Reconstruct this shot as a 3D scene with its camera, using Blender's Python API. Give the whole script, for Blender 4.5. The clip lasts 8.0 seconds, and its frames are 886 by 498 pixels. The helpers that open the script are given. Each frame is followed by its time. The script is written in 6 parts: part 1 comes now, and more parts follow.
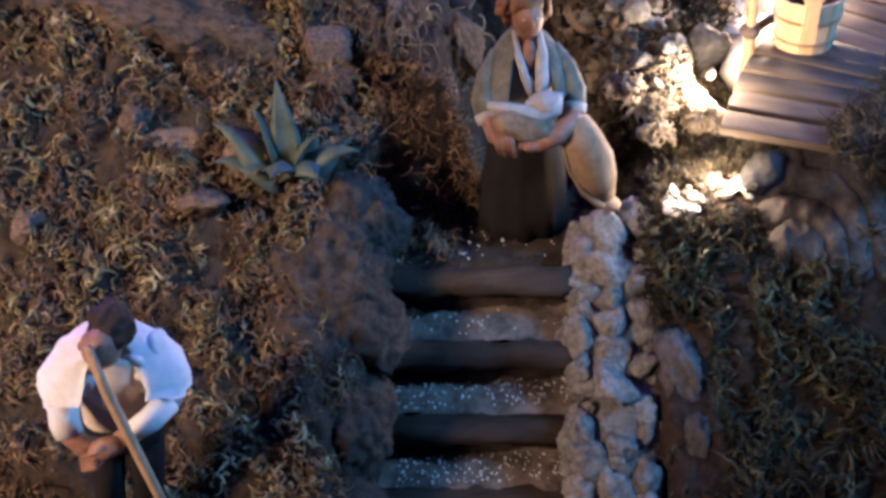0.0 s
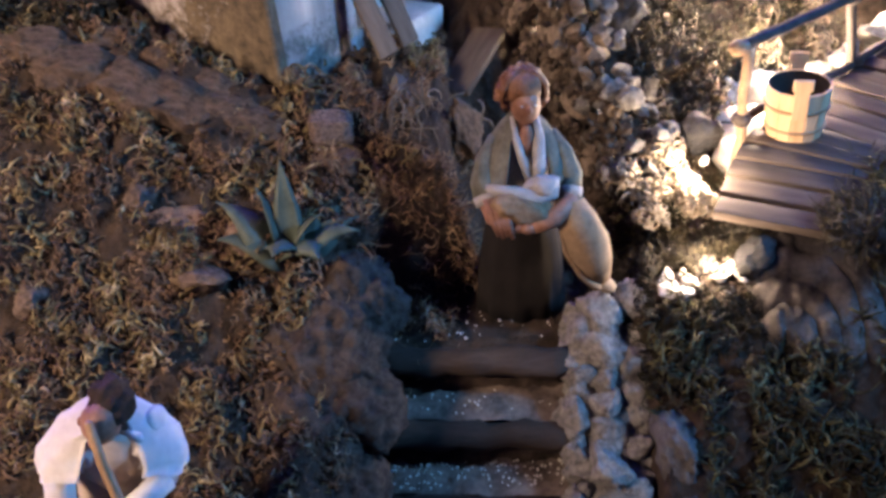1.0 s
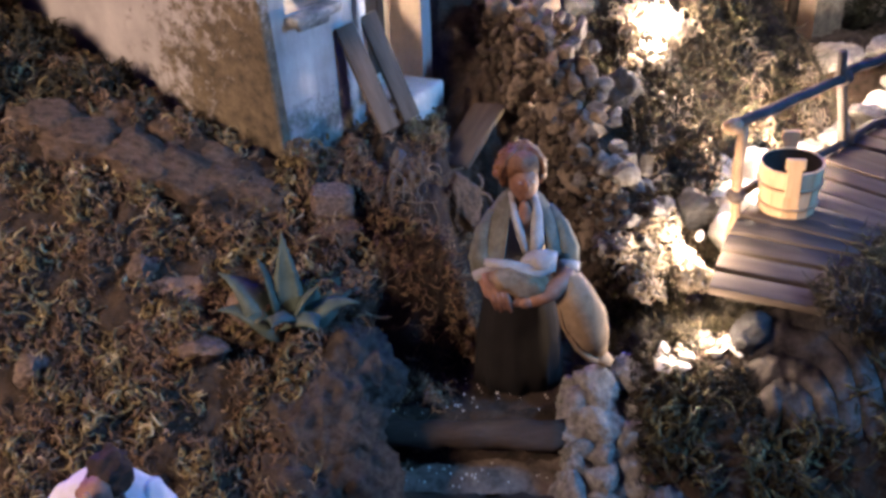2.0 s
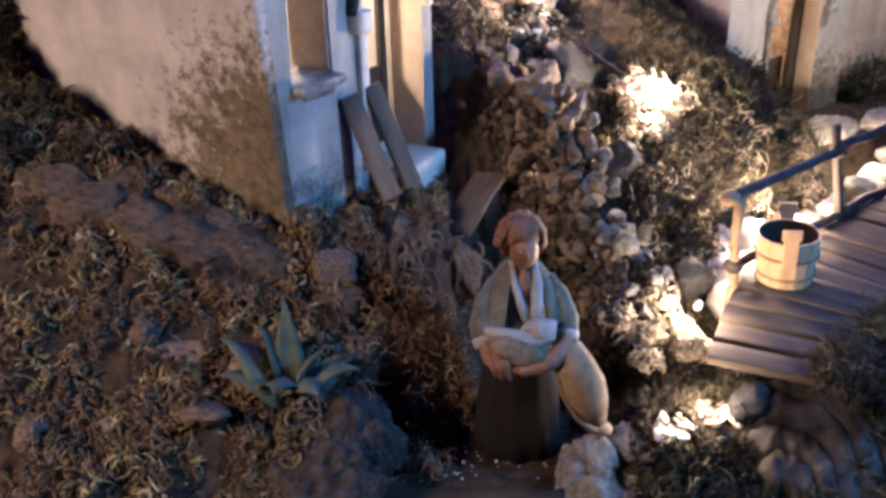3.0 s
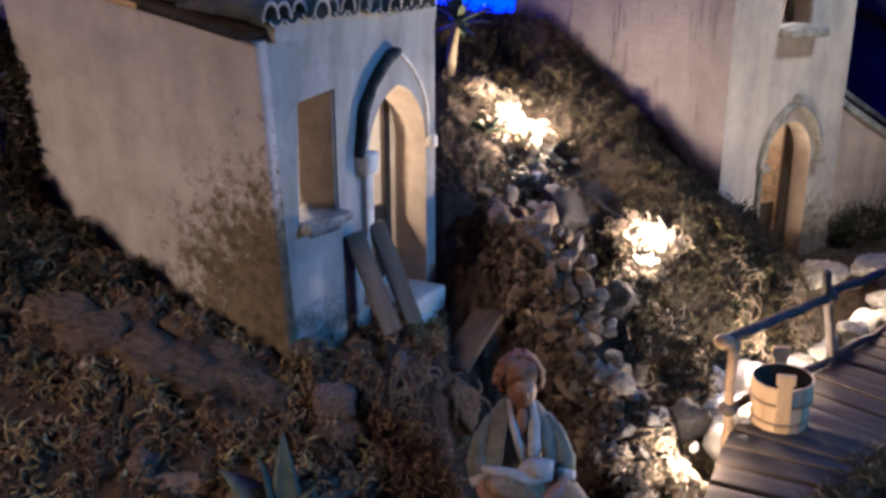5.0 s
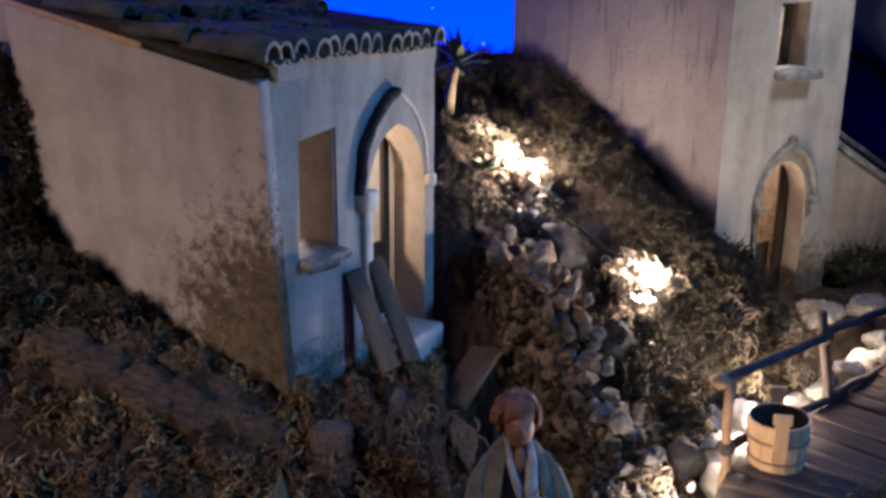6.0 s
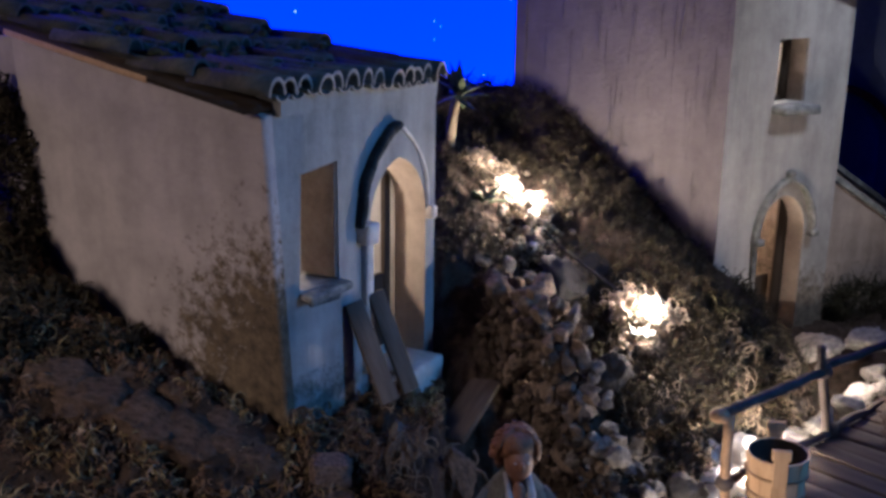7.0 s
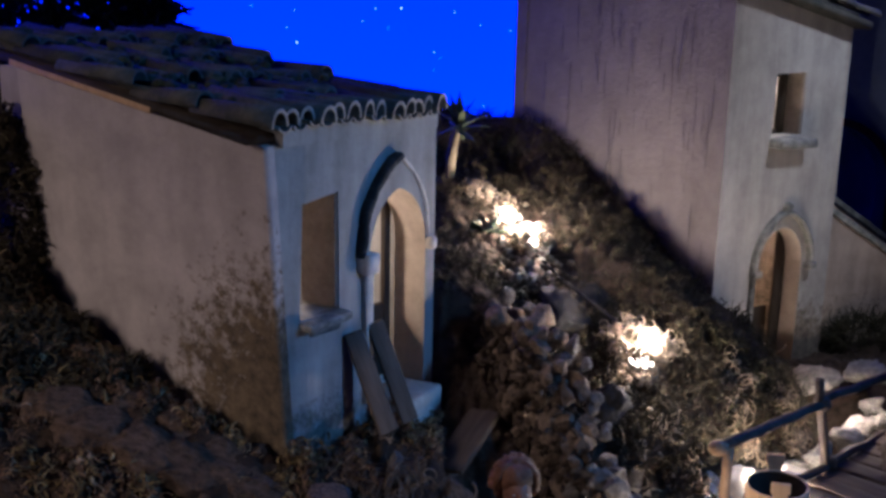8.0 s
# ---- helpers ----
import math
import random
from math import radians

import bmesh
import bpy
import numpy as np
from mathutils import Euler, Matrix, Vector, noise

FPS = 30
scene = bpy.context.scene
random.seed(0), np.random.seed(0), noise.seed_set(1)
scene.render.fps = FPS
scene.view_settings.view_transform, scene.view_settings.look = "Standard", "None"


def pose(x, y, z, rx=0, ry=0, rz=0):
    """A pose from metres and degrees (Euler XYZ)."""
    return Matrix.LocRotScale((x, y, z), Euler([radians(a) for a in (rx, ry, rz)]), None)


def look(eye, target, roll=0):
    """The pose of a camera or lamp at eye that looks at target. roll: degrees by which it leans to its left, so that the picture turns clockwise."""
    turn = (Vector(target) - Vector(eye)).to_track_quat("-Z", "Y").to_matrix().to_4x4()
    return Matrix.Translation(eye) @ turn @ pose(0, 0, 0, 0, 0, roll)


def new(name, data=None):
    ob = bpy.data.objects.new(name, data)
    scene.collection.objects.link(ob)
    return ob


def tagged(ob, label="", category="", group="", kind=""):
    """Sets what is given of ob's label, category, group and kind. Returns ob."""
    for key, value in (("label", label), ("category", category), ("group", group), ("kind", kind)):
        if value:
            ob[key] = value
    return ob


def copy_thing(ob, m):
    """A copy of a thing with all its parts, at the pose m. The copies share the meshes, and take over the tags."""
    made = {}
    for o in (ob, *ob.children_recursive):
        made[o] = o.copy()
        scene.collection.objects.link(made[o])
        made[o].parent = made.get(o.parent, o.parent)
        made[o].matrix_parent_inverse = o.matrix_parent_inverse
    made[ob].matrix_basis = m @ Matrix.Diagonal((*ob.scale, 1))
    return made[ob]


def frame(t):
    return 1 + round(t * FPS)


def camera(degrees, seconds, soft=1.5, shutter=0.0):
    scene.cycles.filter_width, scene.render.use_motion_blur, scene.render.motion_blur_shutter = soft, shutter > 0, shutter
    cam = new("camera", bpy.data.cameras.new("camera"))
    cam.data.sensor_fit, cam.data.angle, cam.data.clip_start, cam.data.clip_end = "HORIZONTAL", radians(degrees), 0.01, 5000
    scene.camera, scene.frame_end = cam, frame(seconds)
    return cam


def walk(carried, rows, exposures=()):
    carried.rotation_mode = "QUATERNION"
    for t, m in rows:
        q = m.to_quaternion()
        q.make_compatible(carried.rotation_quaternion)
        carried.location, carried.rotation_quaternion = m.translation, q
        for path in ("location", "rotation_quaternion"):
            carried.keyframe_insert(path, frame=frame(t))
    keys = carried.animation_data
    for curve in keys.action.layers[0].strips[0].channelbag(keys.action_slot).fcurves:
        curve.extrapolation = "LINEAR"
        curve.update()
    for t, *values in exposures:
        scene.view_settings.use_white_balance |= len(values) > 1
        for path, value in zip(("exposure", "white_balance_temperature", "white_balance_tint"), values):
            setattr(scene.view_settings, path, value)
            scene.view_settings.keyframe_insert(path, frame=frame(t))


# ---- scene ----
cam = camera(49.5, 8.0, soft=3.2, shutter=0.5)
# seconds, eye x, y, z in metres, yaw, pitch, roll in degrees
PATH = [
    (0, 0.0079, 0.0343, 0.7104, 1.619, -37.956, -4.023),
    (0.5, 0.0076, 0.0283, 0.7137, 1.333, -35.347, -3.495),
    (1, 0.0059, 0.0259, 0.7170, 0.933, -33.246, -2.971),
    (1.5, 0.0057, 0.0233, 0.7223, 0.695, -31.257, -2.539),
    (3, 0.0044, 0.0148, 0.7353, 0.404, -25.625, -1.539),
    (3.5, 0.0026, 0.0106, 0.7400, 0.236, -23.740, -1.037),
    (4, 0.0010, 0.0062, 0.7444, 0.190, -21.790, -0.656),
    (4.5, 0.0010, 0.0021, 0.7484, 0.176, -19.711, -0.323),
    (5, -0.0000, -0.0000, 0.7500, -0.000, -18.000, 0.000),
    (6.5, -0.0024, -0.0073, 0.7574, -0.230, -15.119, 0.659),
    (7, -0.0027, -0.0091, 0.7613, -0.215, -14.286, 0.850),
    (7.5, -0.0035, -0.0118, 0.7636, -0.214, -13.382, 1.046),
    (8, -0.0045, -0.0134, 0.7639, -0.302, -12.551, 1.206),
]


def cam_pose(x, y, z, yaw, pitch, roll):
    return pose(x, y, z) @ pose(0, 0, 0, 0, 0, yaw) @ pose(0, 0, 0, 90 + pitch) @ pose(0, 0, 0, 0, 0, roll)


walk(cam, [(r[0], cam_pose(*r[1:])) for r in PATH],
     exposures=[(0.0, 1.14, 6850, 10), (1.5, 0.92, 6750, 10), (3.0, 0.63, 6500, 10), (3.5, 0.45, 6450, 10), (4.5, 0.06, 6300, 9), (5.0, -0.14, 6200, 8), (5.8, -0.45, 6150, 8), (6.5, -0.70, 5800, 8), (8.0, -1.05, 5600, 9)])


# ---- light ----
world = bpy.data.worlds.new("world")
scene.world = world
world.use_nodes = True
world.node_tree.nodes["Background"].inputs[0].default_value = (0.039, 0.035, 0.059, 1)
world.node_tree.nodes["Background"].inputs[1].default_value = 4.3


def spot_lamp(name, eye, target, cone, blend, watts, colour, radius):
    data = bpy.data.lights.new(name, "SPOT")
    data.spot_size, data.spot_blend, data.energy, data.color, data.shadow_soft_size = radians(cone), blend, watts, colour, radius
    ob = new(name, data)
    ob.matrix_world = look(eye, target)
    return ob


def bulb_lamp(name, place, watts, colour, radius=0.006):
    data = bpy.data.lights.new(name, "POINT")
    data.shadow_soft_size, data.energy, data.color = radius, watts, colour
    ob = new(name, data)
    ob.location = place
    return ob


WARM, WHITE_WARM, BLUE = (1.0, 0.62, 0.38), (1.0, 0.76, 0.57), (0.14, 0.43, 1.0)
spot_lamp("spot_warm", (-1.08, -0.16, 1.05), (-0.53, 0.66, 0.345), 63, 0.95, 73.0, (1.0, 0.735, 0.595), 0.17)
spot_lamp("spot_blue", (1.15, 0.36, 1.05), (-0.08, 0.85, 0.36), 58, 1.0, 64.0, BLUE, 0.08)
spot_lamp("spot_tower", (0.87, 0.88, 1.45), (0.53, 1.38, 0.60), 36, 1.0, 48.0, (0.93, 0.92, 1.0), 0.05)
bulb_lamp("bulb_hill", (0.243, 1.044, 0.436), 3.7, WHITE_WARM)
bulb_lamp("bulb_scree", (0.116, 1.258, 0.522), 6.2, WHITE_WARM)
bulb_lamp("bulb_bridge", (0.352, 0.966, 0.291), 7.2, WHITE_WARM)
bulb_lamp("bulb_ramp", (0.228, 0.788, 0.294), 0.95, WHITE_WARM)
bulb_lamp("bulb_path", (0.214, 0.698, 0.262), 0.42, WHITE_WARM)
bulb_lamp("bulb_yard", (0.512, 1.125, 0.322), 1.2, WHITE_WARM)
bulb_lamp("lamp_house", (-0.173, 1.010, 0.55), 1.7, (1.0, 0.73, 0.54), 0.012)
bulb_lamp("lamp_tower", (0.40, 1.50, 0.50), 5.0, WARM, 0.012)
bulb_lamp("lamp_tower_upper", (0.42, 1.47, 0.72), 3.5, WHITE_WARM, 0.012)


# ---- materials ----
def nodes_of(name, rough=0.9):
    m = bpy.data.materials.new(name)
    m.use_nodes = True
    t = m.node_tree
    b = t.nodes["Principled BSDF"]
    b.inputs["Roughness"].default_value = rough
    b.inputs["Specular IOR Level"].default_value = 0.25
    return m, t, b


def noise_node(t, scale, detail=6.0, rough=0.6, coords="Object", stretch=(1, 1, 1)):
    tc, mp, n = t.nodes.new("ShaderNodeTexCoord"), t.nodes.new("ShaderNodeMapping"), t.nodes.new("ShaderNodeTexNoise")
    mp.inputs["Scale"].default_value = stretch
    n.inputs["Scale"].default_value, n.inputs["Detail"].default_value, n.inputs["Roughness"].default_value = scale, detail, rough
    t.links.new(tc.outputs[coords], mp.inputs[0])
    t.links.new(mp.outputs[0], n.inputs["Vector"])
    return n.outputs[0]


def ramp_node(t, value, stops):
    r = t.nodes.new("ShaderNodeValToRGB")
    els = r.color_ramp.elements
    while len(els) < len(stops):
        els.new(0.5)
    for e, (p, c) in zip(els, stops):
        e.position, e.color = p, (*c, 1) if len(c) == 3 else c
    t.links.new(value, r.inputs[0])
    return r.outputs[0]


def mix_node(t, fac, a, b, blend="MIX"):
    n = t.nodes.new("ShaderNodeMix")
    n.data_type, n.blend_type = "RGBA", blend
    for value, slot in ((fac, 0), (a, 6), (b, 7)):
        if isinstance(value, (int, float)):
            n.inputs[slot].default_value = value
        elif isinstance(value, tuple):
            n.inputs[slot].default_value = (*value, 1)
        else:
            t.links.new(value, n.inputs[slot])
    return n.outputs[2]


def math_node(t, op, a, b=0.0, clamp=False):
    n = t.nodes.new("ShaderNodeMath")
    n.operation, n.use_clamp = op, clamp
    for i, v in enumerate((a, b)):
        if isinstance(v, (int, float)):
            n.inputs[i].default_value = v
        else:
            t.links.new(v, n.inputs[i])
    return n.outputs[0]


def bump_node(t, b, height, distance=0.001, strength=0.6):
    n = t.nodes.new("ShaderNodeBump")
    n.inputs["Distance"].default_value, n.inputs["Strength"].default_value = distance, strength
    t.links.new(height, n.inputs["Height"])
    t.links.new(n.outputs[0], b.inputs["Normal"])


def varied(name, dark, light, scale, rough=0.9, bump=0.001, spread=0.0, island=False, stretch=(1, 1, 1), fine=5.0):
    """Two-scale noise between two colours, with relief; spread: how far objects, or islands, differ in value."""
    m, t, b = nodes_of(name, rough)
    big, small = noise_node(t, scale, stretch=stretch), noise_node(t, scale * fine, 8.0, 0.7, stretch=stretch)
    f = math_node(t, "ADD", math_node(t, "MULTIPLY", big, 0.65), math_node(t, "MULTIPLY", small, 0.35))
    colour = ramp_node(t, f, [(0.33, dark), (0.68, light)])
    if spread:
        if island:
            rnd = t.nodes.new("ShaderNodeNewGeometry").outputs["Random Per Island"]
        else:
            rnd = t.nodes.new("ShaderNodeObjectInfo").outputs["Random"]
        gain = math_node(t, "ADD", math_node(t, "MULTIPLY", rnd, 2 * spread), 1 - spread)
        colour = mix_node(t, 1.0, colour, mix_node(t, gain, (0, 0, 0), (1, 1, 1)), "MULTIPLY")
    t.links.new(colour, b.inputs["Base Color"])
    if bump:
        bump_node(t, b, f, bump)
    return m


def moss_material(name, shades, rough=0.85):
    """Strands that differ one by one in hue, within clumps that differ too."""
    m, t, b = nodes_of(name, rough)
    rnd = t.nodes.new("ShaderNodeNewGeometry").outputs["Random Per Island"]
    f = math_node(t, "ADD", math_node(t, "MULTIPLY", rnd, 0.34), math_node(t, "MULTIPLY", noise_node(t, 46.0, 3.0, 0.6), 1.30))
    f = math_node(t, "SUBTRACT", f, 0.31)
    n = len(shades)
    t.links.new(ramp_node(t, f, [(0.12 + 0.76 * i / (n - 1), c) for i, c in enumerate(shades)]), b.inputs["Base Color"])
    return m


def plaster_material(name, base, stain, stain_box, streaks=0.35, relief=0.002, grooves=0.0, deep=0.70):
    """Lime wash with blotches, streaks and one weathered patch: stain_box = centre and radii in the thing's own metres."""
    m, t, b = nodes_of(name, 0.92)
    light = tuple(min(1, c * 1.06) for c in base)
    dark = tuple(c * deep for c in base)
    blot, grain = noise_node(t, 17.0, 9.0, 0.68), noise_node(t, 120.0, 6.0, 0.7)
    run = noise_node(t, 30.0, 4.0, 0.6, stretch=(1, 1, 0.16))
    f = math_node(t, "ADD", math_node(t, "MULTIPLY", blot, 1 - streaks), math_node(t, "MULTIPLY", run, streaks))
    colour = ramp_node(t, f, [(0.35, dark), (0.65, light)])
    tc, mp, ln = t.nodes.new("ShaderNodeTexCoord"), t.nodes.new("ShaderNodeMapping"), t.nodes.new("ShaderNodeVectorMath")
    mp.vector_type = "TEXTURE"
    mp.inputs["Location"].default_value, mp.inputs["Scale"].default_value = stain_box
    ln.operation = "LENGTH"
    t.links.new(tc.outputs["Object"], mp.inputs[0])
    t.links.new(mp.outputs[0], ln.inputs[0])
    ragged = math_node(t, "ADD", ln.outputs["Value"], math_node(t, "MULTIPLY", math_node(t, "SUBTRACT", noise_node(t, 60.0, 8.0, 0.8), 0.5), 2.1))
    patch = ramp_node(t, ragged, [(0.70, (1, 1, 1)), (1.04, (0, 0, 0))])
    worn = ramp_node(t, noise_node(t, 70.0, 8.0, 0.75), [(0.38, tuple(c * 0.45 for c in stain)), (0.62, tuple(min(1, c * 1.5) for c in stain))])
    colour = mix_node(t, math_node(t, "MULTIPLY", patch, 0.94), colour, worn)
    t.links.new(colour, b.inputs["Base Color"])
    height = math_node(t, "ADD", f, math_node(t, "MULTIPLY", grain, 0.5))
    if grooves:
        gouge = ramp_node(t, noise_node(t, 44.0, 4.0, 0.6, stretch=(1.5, 1.5, 0.18)), [(0.58, (0, 0, 0)), (0.68, (1, 1, 1))])
        height = math_node(t, "ADD", height, math_node(t, "MULTIPLY", gouge, grooves))
    bump_node(t, b, height, relief, 0.8)
    return m


M_GROUND = varied("soil", (0.006, 0.005, 0.004), (0.085, 0.058, 0.042), 75.0, 0.95, 0.022)
M_ROCK = varied("tufa_rock", (0.028, 0.024, 0.022), (0.25, 0.18, 0.145), 3.2, 0.93, 0.008, 0.25)
M_CRAG = varied("mossy_crag", (0.010, 0.008, 0.008), (0.135, 0.102, 0.082), 4.0, 0.95, 0.05, 0.2, fine=7.0)
M_LEDGE = varied("fibrous_ledge", (0.022, 0.016, 0.013), (0.20, 0.140, 0.105), 5.0, 0.95, 0.05, 0.15, fine=6.0)
M_BLOCK = varied("squared_stone", (0.040, 0.029, 0.023), (0.29, 0.205, 0.16), 5.0, 0.95, 0.02, 0.15, fine=6.0)
M_ROCK_PINK = varied("pinkish_rock", (0.045, 0.032, 0.026), (0.34, 0.235, 0.185), 3.0, 0.93, 0.006, 0.15)
M_ROCK_DARK = varied("dark_rock", (0.012, 0.012, 0.013), (0.050, 0.048, 0.050), 2.6, 0.85, 0.006, 0.2)
M_STONE = varied("rubble_stone", (0.030, 0.024, 0.019), (0.24, 0.180, 0.135), 1.8, 0.92, 0.004, 0.5)
# Chippings darker than M_STONE: the shade of the wall's gaps, in colour.
M_RUBBLE = varied("rubble_chips", (0.012, 0.009, 0.007), (0.11, 0.080, 0.058), 70.0, 0.95, 0.002, 0.5, island=True)
M_LIME = varied("limestone", (0.060, 0.057, 0.054), (0.38, 0.355, 0.32), 2.6, 0.92, 0.006, 0.25)
M_LIME_DULL = varied("dull_limestone", (0.035, 0.033, 0.034), (0.20, 0.185, 0.175), 2.6, 0.92, 0.006, 0.35)
# Stone and lichen lightened to carry the lamps' glow; M_PALE also serves the grit.
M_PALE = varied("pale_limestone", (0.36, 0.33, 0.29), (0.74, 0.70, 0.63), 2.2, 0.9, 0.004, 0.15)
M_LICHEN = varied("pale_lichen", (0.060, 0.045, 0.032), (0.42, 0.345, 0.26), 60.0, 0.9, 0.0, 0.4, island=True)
M_CORE = varied("old_mortar", (0.05, 0.046, 0.043), (0.24, 0.22, 0.20), 70.0, 0.95, 0.006)
M_PEBBLE = varied("pebble", (0.07, 0.055, 0.045), (0.30, 0.25, 0.20), 60.0, 0.7, 0.001, 0.4, island=True)
M_STEP = varied("step_log", (0.011, 0.008, 0.006), (0.072, 0.050, 0.038), 34.0, 0.9, 0.006, stretch=(0.25, 1, 1))
M_TREAD = varied("grit_tread", (0.022, 0.016, 0.013), (0.25, 0.195, 0.16), 40.0, 0.95, 0.003)
M_TILE = varied("clay_tile", (0.026, 0.034, 0.032), (0.130, 0.122, 0.102), 45.0, 0.9, 0.002, 0.45)
M_TILE_WORN = varied("worn_tile_rim", (0.055, 0.055, 0.05), (0.17, 0.15, 0.125), 70.0, 0.9, 0.001)
M_TILE_RIM = varied("limed_tile_rim", (0.16, 0.15, 0.13), (0.40, 0.36, 0.31), 70.0, 0.9, 0.001)
M_PLANK = varied("weathered_plank", (0.022, 0.017, 0.014), (0.088, 0.066, 0.054), 40.0, 0.95, 0.001, 0.22, stretch=(0.12, 1, 1))
M_BOARD = varied("grey_board", (0.045, 0.036, 0.030), (0.17, 0.135, 0.11), 40.0, 0.85, 0.001, 0.2, stretch=(1, 1, 0.12))
M_BOARD_OLD = varied("old_dark_board", (0.018, 0.014, 0.011), (0.085, 0.066, 0.052), 40.0, 0.85, 0.001, 0.0, stretch=(1, 0.12, 1))
M_RAIL = varied("dark_twig", (0.018, 0.014, 0.013), (0.065, 0.050, 0.044), 50.0, 0.8, 0.001)
M_POST = varied("peeled_twig", (0.16, 0.10, 0.06), (0.36, 0.24, 0.15), 50.0, 0.8, 0.001)
M_STAVE = varied("bucket_stave", (0.36, 0.23, 0.13), (0.56, 0.39, 0.24), 60.0, 0.65, 0.0006, 0.12, stretch=(1, 1, 0.15))
M_HOOP = varied("bucket_hoop", (0.16, 0.10, 0.06), (0.30, 0.20, 0.12), 60.0, 0.6, 0.0004)
# The bucket's inner shade, put into a near-black lining.
M_HOLLOW_SHADE = varied("bucket_inside_shade", (0.012, 0.009, 0.008), (0.035, 0.026, 0.02), 60.0, 0.9, 0.0005)
M_DOOR = varied("dark_door_wood", (0.018, 0.013, 0.010), (0.06, 0.045, 0.032), 40.0, 0.75, 0.001, stretch=(1, 1, 0.15))
M_REVEAL = varied("raw_reveal", (0.44, 0.37, 0.30), (0.66, 0.575, 0.48), 40.0, 0.95, 0.002)
# Shade on the window reveals put into brown; the eaves mortar shares it.
M_REVEAL_BROWN = varied("brown_reveal", (0.20, 0.165, 0.14), (0.38, 0.32, 0.27), 40.0, 0.95, 0.002)
M_MOULD = varied("weathered_moulding", (0.035, 0.04, 0.042), (0.36, 0.36, 0.34), 45.0, 0.9, 0.002)
M_HOOD = varied("blackened_moulding", (0.010, 0.012, 0.014), (0.055, 0.058, 0.058), 60.0, 0.9, 0.002)
M_SLAB = varied("white_slab", (0.42, 0.39, 0.35), (0.72, 0.68, 0.62), 50.0, 0.9, 0.003)
M_CABLE = varied("black_cable", (0.008, 0.008, 0.009), (0.02, 0.02, 0.022), 60.0, 0.5, 0.0)
M_AGAVE = varied("agave_leaf", (0.036, 0.052, 0.042), (0.115, 0.138, 0.105), 30.0, 0.55, 0.0005, 0.15)
M_YUCCA = varied("yucca_leaf", (0.020, 0.034, 0.020), (0.085, 0.11, 0.06), 30.0, 0.5, 0.0005, 0.2)
M_TRUNK = varied("yucca_trunk", (0.09, 0.07, 0.05), (0.27, 0.22, 0.155), 90.0, 0.9, 0.002)
M_ROOT = varied("dry_root", (0.05, 0.040, 0.03), (0.21, 0.175, 0.135), 60.0, 0.9, 0.001, 0.3)
M_BARK = varied("cork_bark", (0.020, 0.018, 0.018), (0.145, 0.128, 0.118), 60.0, 0.95, 0.005)
M_MOSS = moss_material("moss", [(0.012, 0.008, 0.006), (0.055, 0.032, 0.020), (0.15, 0.092, 0.058), (0.19, 0.13, 0.075), (0.42, 0.30, 0.20)])
# Moss darkened well below M_MOSS, so the slope's shade sits in its colour.
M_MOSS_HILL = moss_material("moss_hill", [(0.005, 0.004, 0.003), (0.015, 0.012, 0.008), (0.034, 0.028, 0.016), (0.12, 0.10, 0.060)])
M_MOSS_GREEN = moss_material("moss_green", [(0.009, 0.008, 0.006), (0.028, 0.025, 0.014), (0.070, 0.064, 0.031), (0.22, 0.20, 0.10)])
M_CURL = moss_material("olive_curl", [(0.020, 0.012, 0.007), (0.062, 0.041, 0.021), (0.13, 0.096, 0.045), (0.24, 0.19, 0.095), (0.48, 0.40, 0.25)])
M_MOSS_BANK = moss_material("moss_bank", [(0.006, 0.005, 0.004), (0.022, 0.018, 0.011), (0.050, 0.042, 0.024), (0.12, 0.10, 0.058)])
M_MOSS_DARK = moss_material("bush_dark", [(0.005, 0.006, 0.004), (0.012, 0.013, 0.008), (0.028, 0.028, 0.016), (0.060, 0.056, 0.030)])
M_ROOM = varied("dark_room_paint", (0.035, 0.033, 0.032), (0.055, 0.052, 0.05), 3.0, 0.9, 0.0)
# Blue light on the arched wall is put into its colour.
M_WALL_BLUE_LIT = varied("blue_lit_wall", (0.10, 0.14, 0.25), (0.18, 0.24, 0.38), 14.0, 0.9, 0.001)
M_BRICK_RED = varied("red_brickwork", (0.10, 0.035, 0.025), (0.22, 0.08, 0.055), 30.0, 0.9, 0.001)
# figure paints
M_ROOF_MOSS = varied("roof_moss", (0.012, 0.020, 0.012), (0.07, 0.085, 0.05), 90.0, 0.95, 0.004)
M_SKIN = varied("clay_skin", (0.15, 0.070, 0.045), (0.36, 0.19, 0.13), 60.0, 0.5, 0.001)
M_HAIR = varied("clay_hair", (0.07, 0.030, 0.017), (0.30, 0.145, 0.080), 120.0, 0.6, 0.002)
M_HAIR_DARK = varied("clay_hair_dark", (0.014, 0.008, 0.005), (0.055, 0.034, 0.022), 120.0, 0.85, 0.002)
M_SHIRT = varied("white_cloth", (0.50, 0.47, 0.44), (0.68, 0.65, 0.61), 40.0, 0.9, 0.0015)
M_LINEN = varied("grey_linen", (0.22, 0.21, 0.205), (0.42, 0.40, 0.385), 60.0, 0.9, 0.0015)
M_VEST = varied("beige_vest", (0.40, 0.32, 0.25), (0.56, 0.47, 0.38), 60.0, 0.9, 0.001)
M_SHAWL = varied("grey_green_shawl", (0.055, 0.054, 0.041), (0.185, 0.177, 0.138), 60.0, 0.9, 0.001)
M_APRON = varied("tan_apron", (0.16, 0.105, 0.062), (0.34, 0.24, 0.15), 50.0, 0.9, 0.0012)
